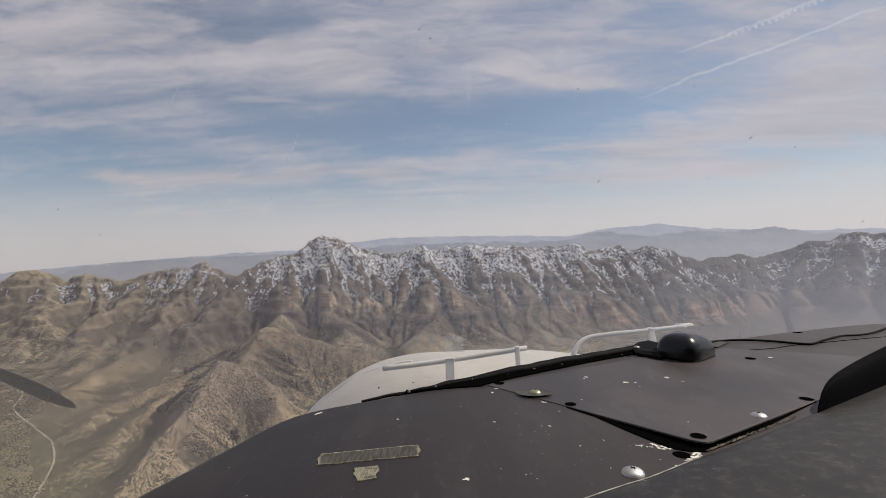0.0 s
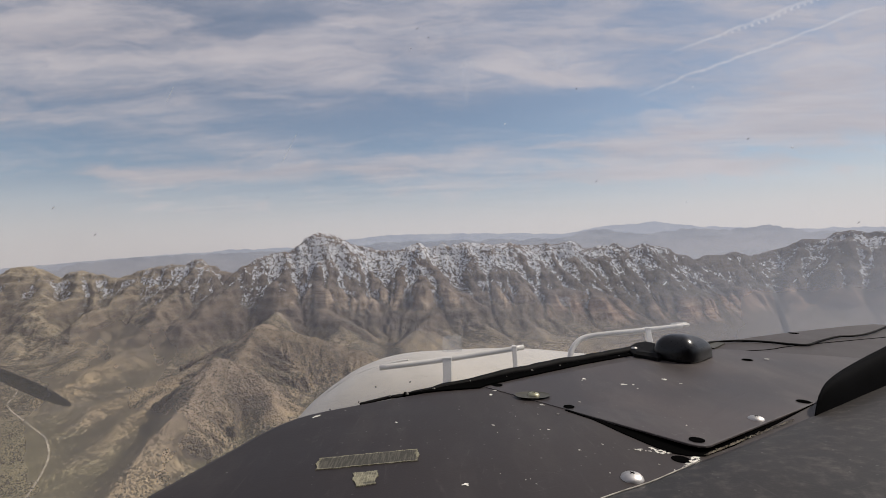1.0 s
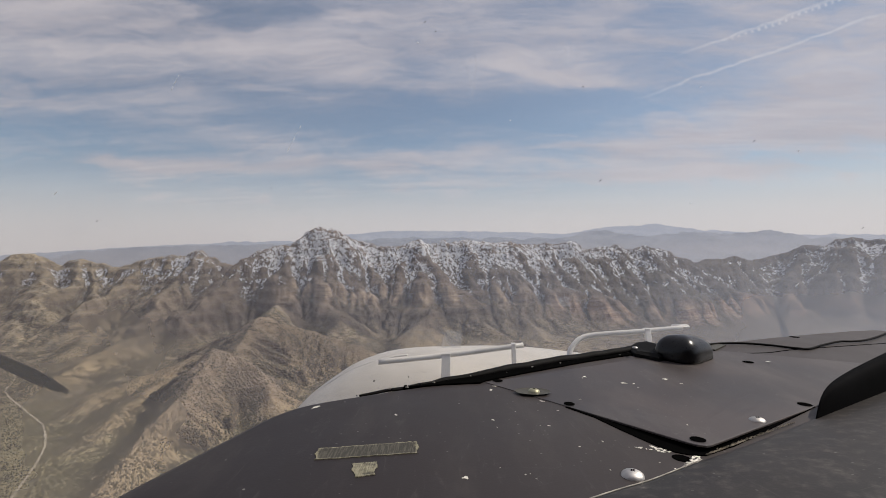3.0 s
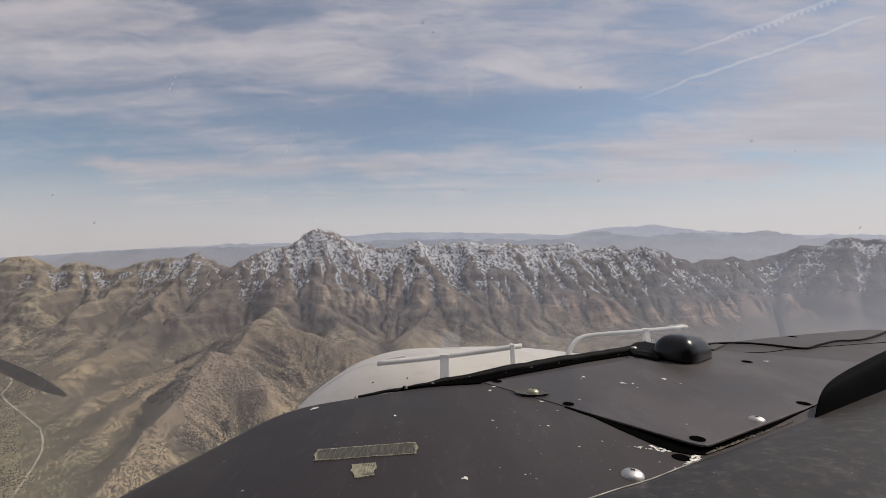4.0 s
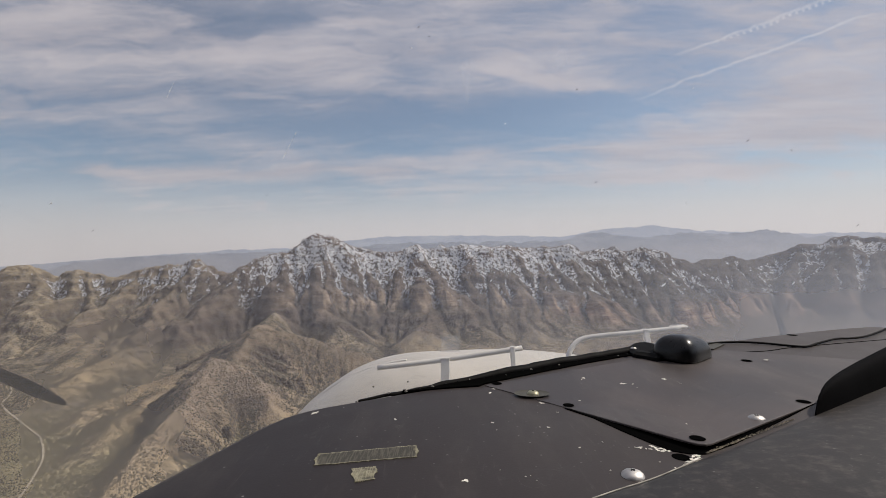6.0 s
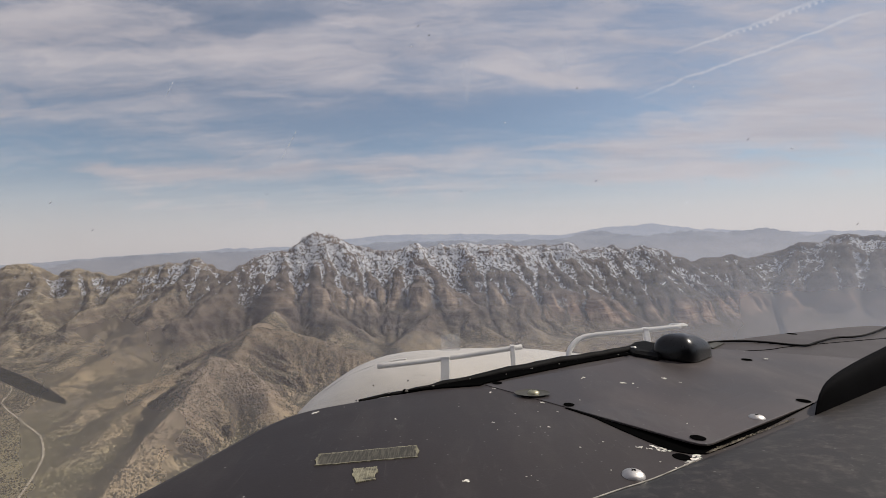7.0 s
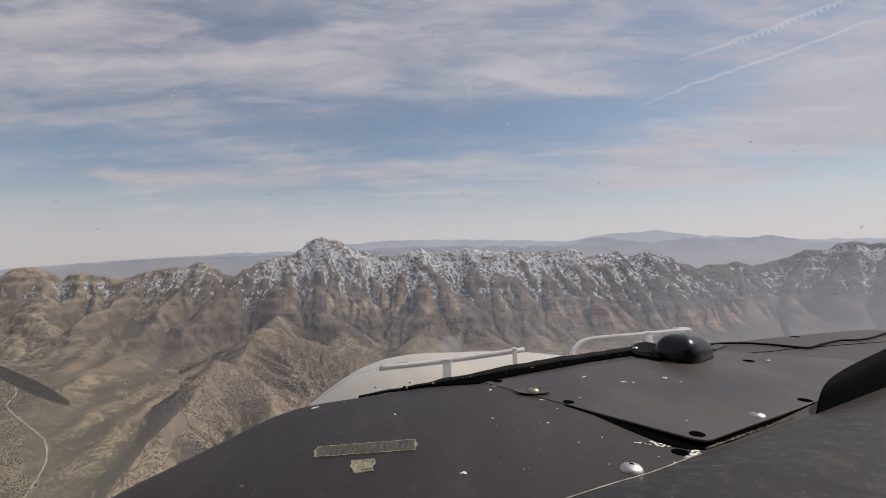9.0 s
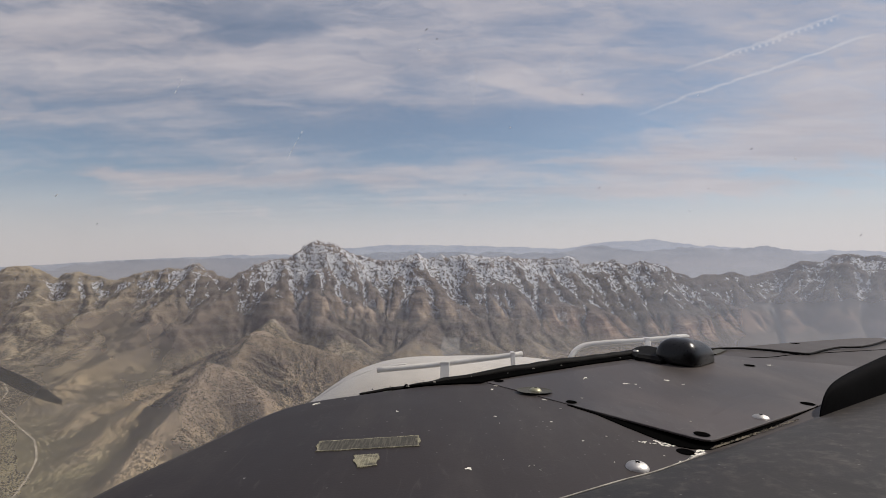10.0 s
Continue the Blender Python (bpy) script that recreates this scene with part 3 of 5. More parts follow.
# line, height of its foot, spread of the flank, spacing of its gullies, ruggedness, high mountain or not
RANGES = [(raise_line(MAIN, 0.005), -560, 1.55, 300, 0.15, True), (raise_line(MAIN_EAST, 0.005), -560, 1.55, 300, 0.15, True), (raise_line(LEFT, 0.005), -545, 1.7, 300, 0.15, True),
          (raise_line(WEST, 0.001), -545, 1.6, 260, 0.15, True), (raise_line(EAST_CHAIN, -0.003), -560, 1.6, 260, 0.15, True), (BLUFF, -585, 0.85, 110, 0.7, False), (SECOND, -575, 0.85, 150, 0.6, False), (LINK, -565, 1.2, 170, 0.5, False)]
RANGES += [(raise_line(line, 0.004), -570, 1.25 + 0.12 * (k % 4), 220 + 50 * (k % 3), 0.22, True) for k, line in enumerate(SPURS_WEST + SPURS_EAST + SPURS_FAR + SPURS_CHAIN)]
RANGES += [(raise_line(line, 0.010), -575, 1.5, 140, 0.6, False) for line in FINGERS]


def along(line, x, y):
    """Distance to a crest line, the place along it and its height there."""
    pts = [(a * d, d, b * d) for a, b, d in line]
    best = np.full(x.shape, 1e9)
    place, height = np.zeros(x.shape), np.zeros(x.shape)
    run = 0.0
    for (ax, ay, az), (bx, by, bz) in zip(pts, pts[1:]):
        ex, ey = bx - ax, by - ay
        length = math.hypot(ex, ey)
        t = np.clip(((x - ax) * ex + (y - ay) * ey) / length ** 2, 0, 1)
        d = np.hypot(x - ax - t * ex, y - ay - t * ey)
        near = d < best
        best = np.where(near, d, best)
        place = np.where(near, run + t * length, place)
        height = np.where(near, az + t * (bz - az), height)
        run += length
    return best, place, height


def raised(x, y):
    """The land before rain and frost have worked on it, and how much of it is high mountain."""
    wx = 70 * fbm(x / 420, y / 420, 4, 5)
    wy = 70 * fbm(x / 420, y / 420, 4, 11)
    h = FLOOR_Z + 9 * fbm(x / 260, y / 260, 5, 21) + 38 * ease(y, 1900, 2900) * ease(x, -2600, 0) * (1 - ease(x, 1100, 1900)) + 0.004 * y
    massif = np.zeros(x.shape)
    rough = 80 * (ridged((x + 2 * wx) / 430, (y + 2 * wy) / 430, 3, 31) - 0.6) + 30 * fbm(x / 300, y / 300, 4, 34) + 85 * (ridged((0.77 * x + 0.64 * y + 2.5 * wx) / 250, (0.77 * y - 0.64 * x) / 800, 2, 44) - 0.6) + 26 * (ridged((x - wy) / 150, (y + wx) / 150, 3, 37) - 0.6)
    for n, (line, foot, spread, spacing, rugged, mountain) in enumerate(RANGES):
        seed = 100 + 20 * n
        soft = (0.45 if n < 5 else 1.2) if mountain else 0.35
        d, u, top = along(line, x + soft * wx, y + soft * wy)
        bent = u + 0.35 * spacing * gnoise(u / spacing, d / 170, seed)
        if mountain:      # gullies run down slantwise, now one way, now the other
            bent = bent + 1.3 * d * gnoise(u / 620, d / 900, seed + 50)
        g = 0.6 * ridged(bent / spacing, d / 700 + 3.1, 1, seed + 1) + 0.4 * ridged(bent / (spacing * 0.4), d / 420, 2, seed + 3)
        s = np.clip(d * (1 + rugged * (0.60 - g)) / (spread * (top - foot) + 90), 0, 1)
        r = foot + (top - foot) * (1 - s) ** (1.65 if mountain else 1.35)
        if mountain:
            r = r + rough * (1 - s) * np.minimum(d / 90, 1)
        else:
            r = r + 0.35 * rough * (1 - s) * np.minimum(d / 60, 1)
        gap = np.clip(0.5 + 0.5 * (r - h) / 14, 0, 1)
        h = h + (r - h) * gap + 14 * gap * (1 - gap)
        if mountain:
            massif = np.maximum(massif, gap)
    return h, massif


def weathered(h, cell, steps, strength):
    """Streams cut the land: each step drains every cell to its lowest neighbour and wears it down by the water that passes."""
    rows, cols = h.shape
    n = rows * cols
    index = np.arange(n).reshape(rows, cols)
    flow = np.ones(n)
    for step in range(steps):
        pad = np.pad(h, 1, mode="edge")
        ids = np.pad(index, 1, mode="edge")
        best, to = np.zeros(h.shape), index.copy()
        for dy in (-1, 0, 1):
            for dx in (-1, 0, 1):
                if dx or dy:
                    drop = (h - pad[1 + dy:rows + 1 + dy, 1 + dx:cols + 1 + dx]) / math.hypot(dx, dy)
                    better = drop > best
                    best = np.where(better, drop, best)
                    to = np.where(better, ids[1 + dy:rows + 1 + dy, 1 + dx:cols + 1 + dx], to)
        order = np.argsort(h.ravel(), kind="stable").tolist()
        dest = to.ravel().tolist()
        water = [1.0] * n
        for i in reversed(order):
            j = dest[i]
            if j != i:
                water[j] += water[i]
        flow = np.array(water)
        wear = (strength * np.sqrt(flow)).tolist()
        z = h.ravel().tolist()
        for i in order:
            j = dest[i]
            if j != i:
                f = wear[i]
                z[i] = (z[i] + f * z[j]) / (1 + f)
        h = np.array(z).reshape(rows, cols)
        # scree creeps where it is too steep
        pad = np.pad(h, 1, mode="edge")
        mean = (pad[:-2, 1:-1] + pad[2:, 1:-1] + pad[1:-1, :-2] + pad[1:-1, 2:]) / 4
        steep = np.hypot(pad[2:, 1:-1] - pad[:-2, 1:-1], pad[1:-1, 2:] - pad[1:-1, :-2]) / (2 * cell)
        h = h + (mean - h) * np.where(steep > 1.35, 0.30, 0.12)
    return h, np.log2(flow).reshape(rows, cols)


CELL = 13.0
wx_axis, wy_axis = np.arange(-3850, 3851, CELL), np.arange(780, 4101, CELL)
WX, WY = np.meshgrid(wx_axis, wy_axis)
BASE, MASSIF = raised(WX, WY)
BASE, FLOW = weathered(BASE, CELL, 15, 0.013)


def smooth(a, times):
    for _ in range(times):
        p = np.pad(a, 1, mode="edge")
        a = (p[:-2, 1:-1] + p[2:, 1:-1] + p[1:-1, :-2] + p[1:-1, 2:] + 4 * a) / 8
    return a


FLOW = smooth(FLOW, 3)
RELIEF = np.clip(smooth(BASE, 30) - BASE, -40, 40)      # above 0 in gullies, below 0 on spurs


def sampled(a, x, y):
    """A worked grid read between its cells, with smooth slopes."""
    fx = np.clip((x - wx_axis[0]) / CELL, 1, len(wx_axis) - 3)
    fy = np.clip((y - wy_axis[0]) / CELL, 1, len(wy_axis) - 3)
    ix, iy = fx.astype(int), fy.astype(int)
    u, v = fx - ix, fy - iy

    def weights(t):
        return (-0.5 * t + t * t - 0.5 * t ** 3, 1 - 2.5 * t * t + 1.5 * t ** 3, 0.5 * t + 2 * t * t - 1.5 * t ** 3, -0.5 * t * t + 0.5 * t ** 3)
    total = 0.0
    for j, wv in enumerate(weights(v)):
        for i, wu in enumerate(weights(u)):
            total = total + wv * wu * a[iy + j - 1, ix + i - 1]
    return total


def land(x, y):
    """Height of the ground, how hollow it lies, nearness to the pale band, and how much of it is mountain."""
    h = sampled(BASE, x, y)
    massif = np.clip(sampled(MASSIF, x, y), 0, 1)
    relief = sampled(RELIEF, x, y)
    hollow = np.clip(0.42 + relief / 16 + 0.05 * (sampled(FLOW, x, y) - 3), 0, 1)
    high = ease(h, FLOOR_Z + 25, FLOOR_Z + 130)
    h = h + high * (5 * (ridged(x / 70, y / 70, 3, 60) - 0.6) + massif * (20 * fbm(x / 130, y / 130, 4, 66) + 15 * (ridged(x / 80 + 3, y / 80, 3, 70) - 0.6) + 7 * (ridged(x / 30, y / 30, 2, 74) - 0.6)))
    # bedding: ledges and risers
    bed = h + 16 * fbm(x / 350, y / 350, 3, 88)
    h = h + massif * high * 3.4 * np.sin(2 * math.pi * bed / 58)
    # the two near ridges keep crisp crests
    for line, slope, seed in ((BLUFF, 0.90, 140), (SECOND, 0.62, 150)):
        d, u, top = along(line, x + 14 * fbm(x / 90, y / 90, 3, seed), y + 14 * fbm(x / 90, y / 90, 3, seed + 4))
        r = top - 4 - d * slope * (1 + 0.85 * (0.62 - ridged(u / 58 + 0.3 * gnoise(u / 60, d / 60, seed + 7), d / 500, 2, seed + 8))) + 5 * fbm(x / 40, y / 40, 3, seed + 12)
        gap = np.clip(0.5 + 0.5 * (r - h) / 7, 0, 1) * (d < 330)
        h = h + (r - h) * gap + 7 * gap * (1 - gap) * (d < 330)
    # a hard layer stands out as a line of cliffs, benches above and below it
    layer = np.interp(x / y, (-0.60, -0.30, -0.19, 0.0, 0.36, 0.50), (-345, -262, -320, -315, -435, -455)) + 20 * fbm(x / 260, y / 260, 3, 77)
    t = (h - layer) / 48
    spur = massif * ease(-relief, -9, 5) * ease(fbm(x / 330, y / 330, 2, 83), -0.35, 0.05)
    h = h + 54 * spur * (0.3 + 0.7 * ease(x / y, -0.42, -0.34)) * t * np.exp(-t * t)
    upper = (h - layer - 135) / 34
    h = h + 14 * spur * upper * np.exp(-upper * upper)
    band = np.exp(-(t / 0.85) ** 2) * spur * (0.3 + 0.7 * ease(x / y, -0.42, -0.34))
    h = h + 2.5 * fbm(x / 30, y / 30, 3, 91) * high
    bluff = along(BLUFF, x, y)[0]
    band = np.maximum(band, 0.6 * ease(-bluff, -130, -30) * ease(h, -520, -440) * (y < 1900))
    away = ease(np.maximum(np.abs(x) - 3700, np.maximum(820 - y, y - 3950)), 0, 60)
    return h * (1 - away) + (FLOOR_Z - 4) * away, hollow, band * (1 - away), massif * (1 - away)


def spaced(lo, hi, fine_lo, fine_hi, fine, coarse):
    return np.concatenate([np.arange(lo, fine_lo, coarse), np.arange(fine_lo, fine_hi, fine), np.arange(fine_hi, hi + 1, coarse)])


gx = spaced(-4700, 4700, -3750, 3750, 6.5, 190.0)
gy = spaced(-4700, 4700, 820, 3950, 6.0, 160.0)
GX, GY = np.meshgrid(gx, gy)
H, HOL, BAND, MAS = land(GX, GY)


def sheet_mesh(name, X, Y, Z):
    rows, cols = X.shape
    verts = np.stack([X, Y, Z], -1).reshape(-1, 3).astype(np.float32)
    i = np.arange(rows * cols).reshape(rows, cols)
    quads = np.stack([i[:-1, :-1], i[:-1, 1:], i[1:, 1:], i[1:, :-1]], -1).reshape(-1, 4)
    me = bpy.data.meshes.new(name)
    me.vertices.add(len(verts))
    me.vertices.foreach_set("co", verts.ravel())
    me.loops.add(quads.size)
    me.loops.foreach_set("vertex_index", quads.ravel().astype(np.int32))
    me.polygons.add(len(quads))
    me.polygons.foreach_set("loop_start", np.arange(0, quads.size, 4, dtype=np.int32))
    me.polygons.foreach_set("use_smooth", np.ones(len(quads), dtype=bool))
    me.update(calc_edges=True)
    return me


ground_mesh = sheet_mesh("ground", GX, GY, H)
for key, values in (("hollow", HOL), ("band", BAND), ("massif", MAS)):
    ground_mesh.attributes.new(key, "FLOAT", "POINT").data.foreach_set("value", values.ravel().astype(np.float32))
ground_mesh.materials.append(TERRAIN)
tagged(new("ground", ground_mesh), "scrub desert rising to rugged snow-dusted sandstone mountains", "ground", kind="structure")


# far ranges on the horizon
def far_range(name, crest, radius, rough, mat, label, seed):
    a = np.linspace(-1.35, 1.35, 900)
    keys = np.array(crest)
    top = np.interp(a, keys[:, 0], keys[:, 1]) + rough * (0.6 * fbm(a * 22, a * 0 + seed, 6, seed) + 0.5 * fbm(a * 61, a * 0 + seed, 4, seed + 30))
    turn = np.arctan(a)
    levels = [1.0, 0.75, 0.4, 0.0]
    X = np.array([np.sin(turn) * radius for _ in levels])
    Y = np.array([np.cos(turn) * (radius - 25 * k) for k, _ in enumerate(levels)])
    crest_z = top * np.cos(turn) * radius
    Z = np.array([FLOOR_Z - 20 + (crest_z - FLOOR_Z + 20) * v for v in levels])
    me = sheet_mesh(name, X, Y, Z)
    me.materials.append(mat)
    return tagged(new(name, me), label, "mountains", kind="structure")


FAR_CREST = [
    (-1.186, -0.035), (-0.899, -0.013), (-0.669, -0.002), (-0.416, 0.006), (-0.302, 0.005), (-0.193, 0.017), (-0.147, 0.021),
    (-0.082, 0.022), (-0.001, 0.021), (0.137, 0.016), (0.253, 0.010), (0.322, 0.022), (0.377, 0.025), (0.439, 0.026),
    (0.507, 0.016), (0.599, 0.008), (0.761, -0.001), (0.863, -0.001), (0.909, -0.004), (1.236, -0.019)]
NEAR_CREST = [
    (-1.187, -0.044), (-0.899, -0.025), (-0.807, -0.020), (-0.724, -0.008), (-0.649, -0.002), (-0.416, -0.000), (-0.302, 0.000),
    (-0.093, 0.008), (0.137, 0.004), (0.242, 0.001), (0.288, 0.014), (0.322, 0.016), (0.376, 0.007), (0.426, 0.002),
    (0.488, 0.011), (0.533, 0.009), (0.563, 0.004), (0.626, 0.006), (0.655, 0.012), (0.692, 0.006), (0.733, -0.003),
    (0.783, -0.008), (0.909, -0.015), (1.236, -0.031)]


far_range("backdrop_far", FAR_CREST, 4890, 0.0055, FAR_A, "mountain ranges on the horizon, painted pale blue with haze", 3)
far_range("backdrop_near", NEAR_CREST, 4780, 0.009, FAR_B, "hills before the horizon, painted blue-grey with haze", 8)


def ribbon(name, line, width, mat, label, category):
    """A road laid over the ground."""
    pts = []
    for k in range(len(line) - 1):
        p0, p1, p2, p3 = [Vector(line[min(max(k + j, 0), len(line) - 1)]) for j in (-1, 0, 1, 2)]
        for s in range(14):
            t = s / 14
            pts.append(0.5 * (2 * p1 + (p2 - p0) * t + (2 * p0 - 5 * p1 + 4 * p2 - p3) * t * t + (3 * p1 - p0 - 3 * p2 + p3) * t ** 3))
    P = np.array([tuple(p) for p in pts])
    T = np.gradient(P, axis=0)
    T /= np.linalg.norm(T, axis=1)[:, None]
    S = np.stack([-T[:, 1], T[:, 0]], 1)
    offs = np.array([-0.5, -0.2, 0.2, 0.5]) * width
    X = np.array([P[:, 0] + S[:, 0] * o for o in offs])
    Y = np.array([P[:, 1] + S[:, 1] * o for o in offs])
    Z = land(X, Y)[0] + 1.6
    me = sheet_mesh(name, X, Y, Z)
    me.materials.append(mat)
    return tagged(new(name, me), label, category, kind="structure")


road_way = [(-0.90, -0.235), (-0.885, -0.275), (-0.905, -0.305), (-0.865, -0.345), (-0.832, -0.378), (-0.826, -0.415), (-0.842, -0.452), (-0.868, -0.490), (-0.92, -0.56)]
ribbon("road", [(a * FLOOR_Z / b, FLOOR_Z / b) for a, b in road_way], 5.2, ROAD, "pale winding dirt road across the scrub plain", "road")


def shrubs():
    """Junipers and brush over the foothills: one object for what nobody could count."""
    rng = np.random.default_rng(4)
    n = 110000
    y = 850 + 1700 * rng.random(n) ** 0.8
    x = -y * (0.10 + 0.92 * rng.random(n))
    keep = gnoise(x / 120, y / 120, 300) + 0.5 * gnoise(x / 40, y / 40, 301) > -0.12 - 0.3 * rng.random(n)
    x, y = x[keep], y[keep]
    z = land(x, y)[0]
    open_ground = (z < FLOOR_Z + 28) & (y < 1800) & (rng.random(len(x)) > 0.6)
    x, y, z = x[~open_ground], y[~open_ground], z[~open_ground]
    n = len(x)
    size = 1.15 + 2.1 * rng.random(n) ** 2.2
    unit = np.array([(1, 0, 0.25), (0, 1, 0.3), (-1, 0, 0.2), (0, -1, 0.3), (0.1, 0.05, 1.25), (0, 0, -0.4)])
    faces = np.array([(0, 1, 4), (1, 2, 4), (2, 3, 4), (3, 0, 4), (1, 0, 5), (2, 1, 5), (3, 2, 5), (0, 3, 5)])
    turn = rng.random(n) * 6.28
    c, s = np.cos(turn), np.sin(turn)
    jit = unit[None] * (0.75 + 0.5 * rng.random((n, 6, 1)))
    V = np.stack([jit[..., 0] * c[:, None] - jit[..., 1] * s[:, None], jit[..., 0] * s[:, None] + jit[..., 1] * c[:, None], jit[..., 2]], -1) * size[:, None, None]
    V += np.stack([x, y, z], -1)[:, None]
    Fc = (faces[None] + 6 * np.arange(n)[:, None, None]).reshape(-1, 3)
    me = bpy.data.meshes.new("brush")
    me.vertices.add(n * 6)
    me.vertices.foreach_set("co", V.reshape(-1).astype(np.float32))
    me.loops.add(Fc.size)
    me.loops.foreach_set("vertex_index", Fc.ravel().astype(np.int32))
    me.polygons.add(len(Fc))
    me.polygons.foreach_set("loop_start", np.arange(0, Fc.size, 3, dtype=np.int32))
    me.update(calc_edges=True)
    me.materials.append(SHRUB)
    tagged(new("brush", me), "dark green juniper scrub dotted over tan foothills", "shrubs", kind="stuff")


shrubs()

# ---------------------------------------------------------------- aircraft: frame with x to the right, y ahead, z up from the camera's mount
BANK = Matrix.Rotation(radians(-0.44), 4, "X") @ Matrix.Rotation(radians(1.69), 4, "Y")
DASH_Z = -0.104
airplane = new("airplane")
airplane.matrix_world = BANK
tagged(airplane, "small aircraft nose with a scuffed black glareshield", "airplane")


def part(name, bm, mat, parent, label="", smooth=True):
    bmesh.ops.recalc_face_normals(bm, faces=bm.faces)
    me = bpy.data.meshes.new(name)
    bm.to_mesh(me)
    bm.free()
    for p in me.polygons:
        p.use_smooth = smooth
    me.materials.append(mat)
    ob = new(name, me)
    ob.parent = parent
    return tagged(ob, label)


def thing(name, bm, mat, label, category, smooth=True):
    ob = part(name, bm, mat, None, label, smooth)
    ob.matrix_world = BANK
    return tagged(ob, label, category)


def rings(bm, loops, cap_first=True, cap_last=True, closed=True):
    """Joins loops of equal length into a skin."""
    made = [[bm.verts.new(p) for p in loop] for loop in loops]
    for a, b in zip(made, made[1:]):
        n = len(a)
        for i in range(n if closed else n - 1):
            j = (i + 1) % n
            bm.faces.new((a[i], a[j], b[j], b[i]))
    if cap_first:
        bm.faces.new(made[0])
    if cap_last:
        bm.faces.new(made[-1])
    return made


def rounded(points, steps=3):
    """A smooth line through points, open."""
    pts = [Vector(p) for p in points]
    res = []
    for k in range(len(pts) - 1):
        p0, p1, p2, p3 = [pts[min(max(k + j, 0), len(pts) - 1)] for j in (-1, 0, 1, 2)]
        for s in range(steps):
            t = s / steps
            res.append(0.5 * (2 * p1 + (p2 - p0) * t + (2 * p0 - 5 * p1 + 4 * p2 - p3) * t * t + (3 * p1 - p0 - 3 * p2 + p3) * t ** 3))
    res.append(pts[-1])
    return res


def sweep(points, wide, tall=None, n=10, steps=5, taper=1.0):
    """A tube or rounded strip along a line."""
    bm = bmesh.new()
    line = rounded(points, steps)
    tall = tall or wide
    loops = []
    for k, p in enumerate(line):
        t = (line[min(k + 1, len(line) - 1)] - line[max(k - 1, 0)]).normalized()
        s = t.cross(Vector((0, 0, 1))).normalized()
        u = s.cross(t).normalized()
        f = taper + (1 - taper) * min(1.0, k / (0.5 * len(line)))
        loops.append([p + s * wide * f * math.cos(a) + u * tall * f * math.sin(a) for a in (2 * math.pi * i / n for i in range(n))])
    rings(bm, loops)
    return bm


def inset(outline, out, z):
    """The outline moved outward by so much, at a height."""
    pts = [Vector((p[0], p[1])) for p in outline]
    n = len(pts)
    res = []
    for k in range(n):
        t = (pts[(k + 1) % n] - pts[k - 1]).normalized()
        res.append(Vector((pts[k].x - t.y * out, pts[k].y + t.x * out, z)))
    return res


# glareshield: sheet with a rolled left and front rim
rim = rounded([(-0.30, -0.30, 0), (-0.175, 0.02, 0), (-0.150, 0.15, 0), (-0.1389, 0.2046, 0), (-0.1301, 0.2332, 0), (-0.1189, 0.2686, 0), (-0.1072, 0.3030, 0), (-0.0907, 0.3263, 0),
               (-0.0578, 0.3474, 0), (-0.0348, 0.3610, 0), (-0.0017, 0.3800, 0), (0.0287, 0.3995, 0), (0.08, 0.432, 0), (0.19, 0.499, 0), (0.329, 0.562, 0), (0.423, 0.604, 0), (0.60, 0.664, 0), (0.90, 0.70, 0)], 3)
rim = [(p.x, p.y) for p in rim] + [(0.95, 0.5), (0.95, -0.30)]
bm = bmesh.new()
rings(bm, [inset(rim, -0.006, DASH_Z), inset(rim, -0.002, DASH_Z - 0.0012), inset(rim, 0.0, DASH_Z - 0.004), inset(rim, 0.001, DASH_Z - 0.010), inset(rim, 0.0, DASH_Z - 0.06)])
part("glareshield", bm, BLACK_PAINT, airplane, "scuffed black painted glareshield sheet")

# loose access panel, its near corner lifted
outline = [(0.0322, 0.379), (0.19, 0.469), (0.285, 0.507), (0.43, 0.440), (0.2500, 0.330)] + \
    [(0.1405, 0.2565), (0.1365, 0.2545), (0.1325, 0.2555), (0.1290, 0.2590)] + [(0.0818, 0.3240)]


def panel_rise(x, y):
    return 0.0005 + 0.0032 * max(0.0, 1 - math.hypot(x - 0.134, y - 0.254) / 0.085)


bm = bmesh.new()
loops = []
for out, drop in ((-0.0006, 0.0), (-0.0002, 0.0001), (0.0, 0.0004), (0.0, 0.0011)):
    loop = inset(outline, out, 0)
    for p in loop:
        p.z = DASH_Z + panel_rise(p.x, p.y) - drop
    loops.append(loop)
mid = Vector((0.20, 0.385, 0))
for s in (0.88, 0.7, 0.5, 0.3, 0.12):
    loops.insert(0, [(q.x, q.y, DASH_Z + panel_rise(q.x, q.y)) for q in (mid.lerp(Vector((p[0], p[1], 0)), s) for p in inset(outline, -0.0006, 0))])
rings(bm, loops)
access_panel = part("access_panel", bm, PANEL_PAINT, airplane, "loose black access panel with a lifted corner", smooth=False)


def disc(x, y, z, r, dome=0.0, n=20, squash=1.0):
    bm = bmesh.new()
    loops = []
    for k in range(5):
        f = math.cos(k / 4 * math.pi / 2 * 0.96)
        loops.append([(x + r * f * math.cos(a), y + r * f * squash * math.sin(a), z + dome * math.sin(k / 4 * math.pi / 2)) for a in (2 * math.pi * i / n for i in range(n))])
    rings(bm, loops, cap_first=False)
    return bm


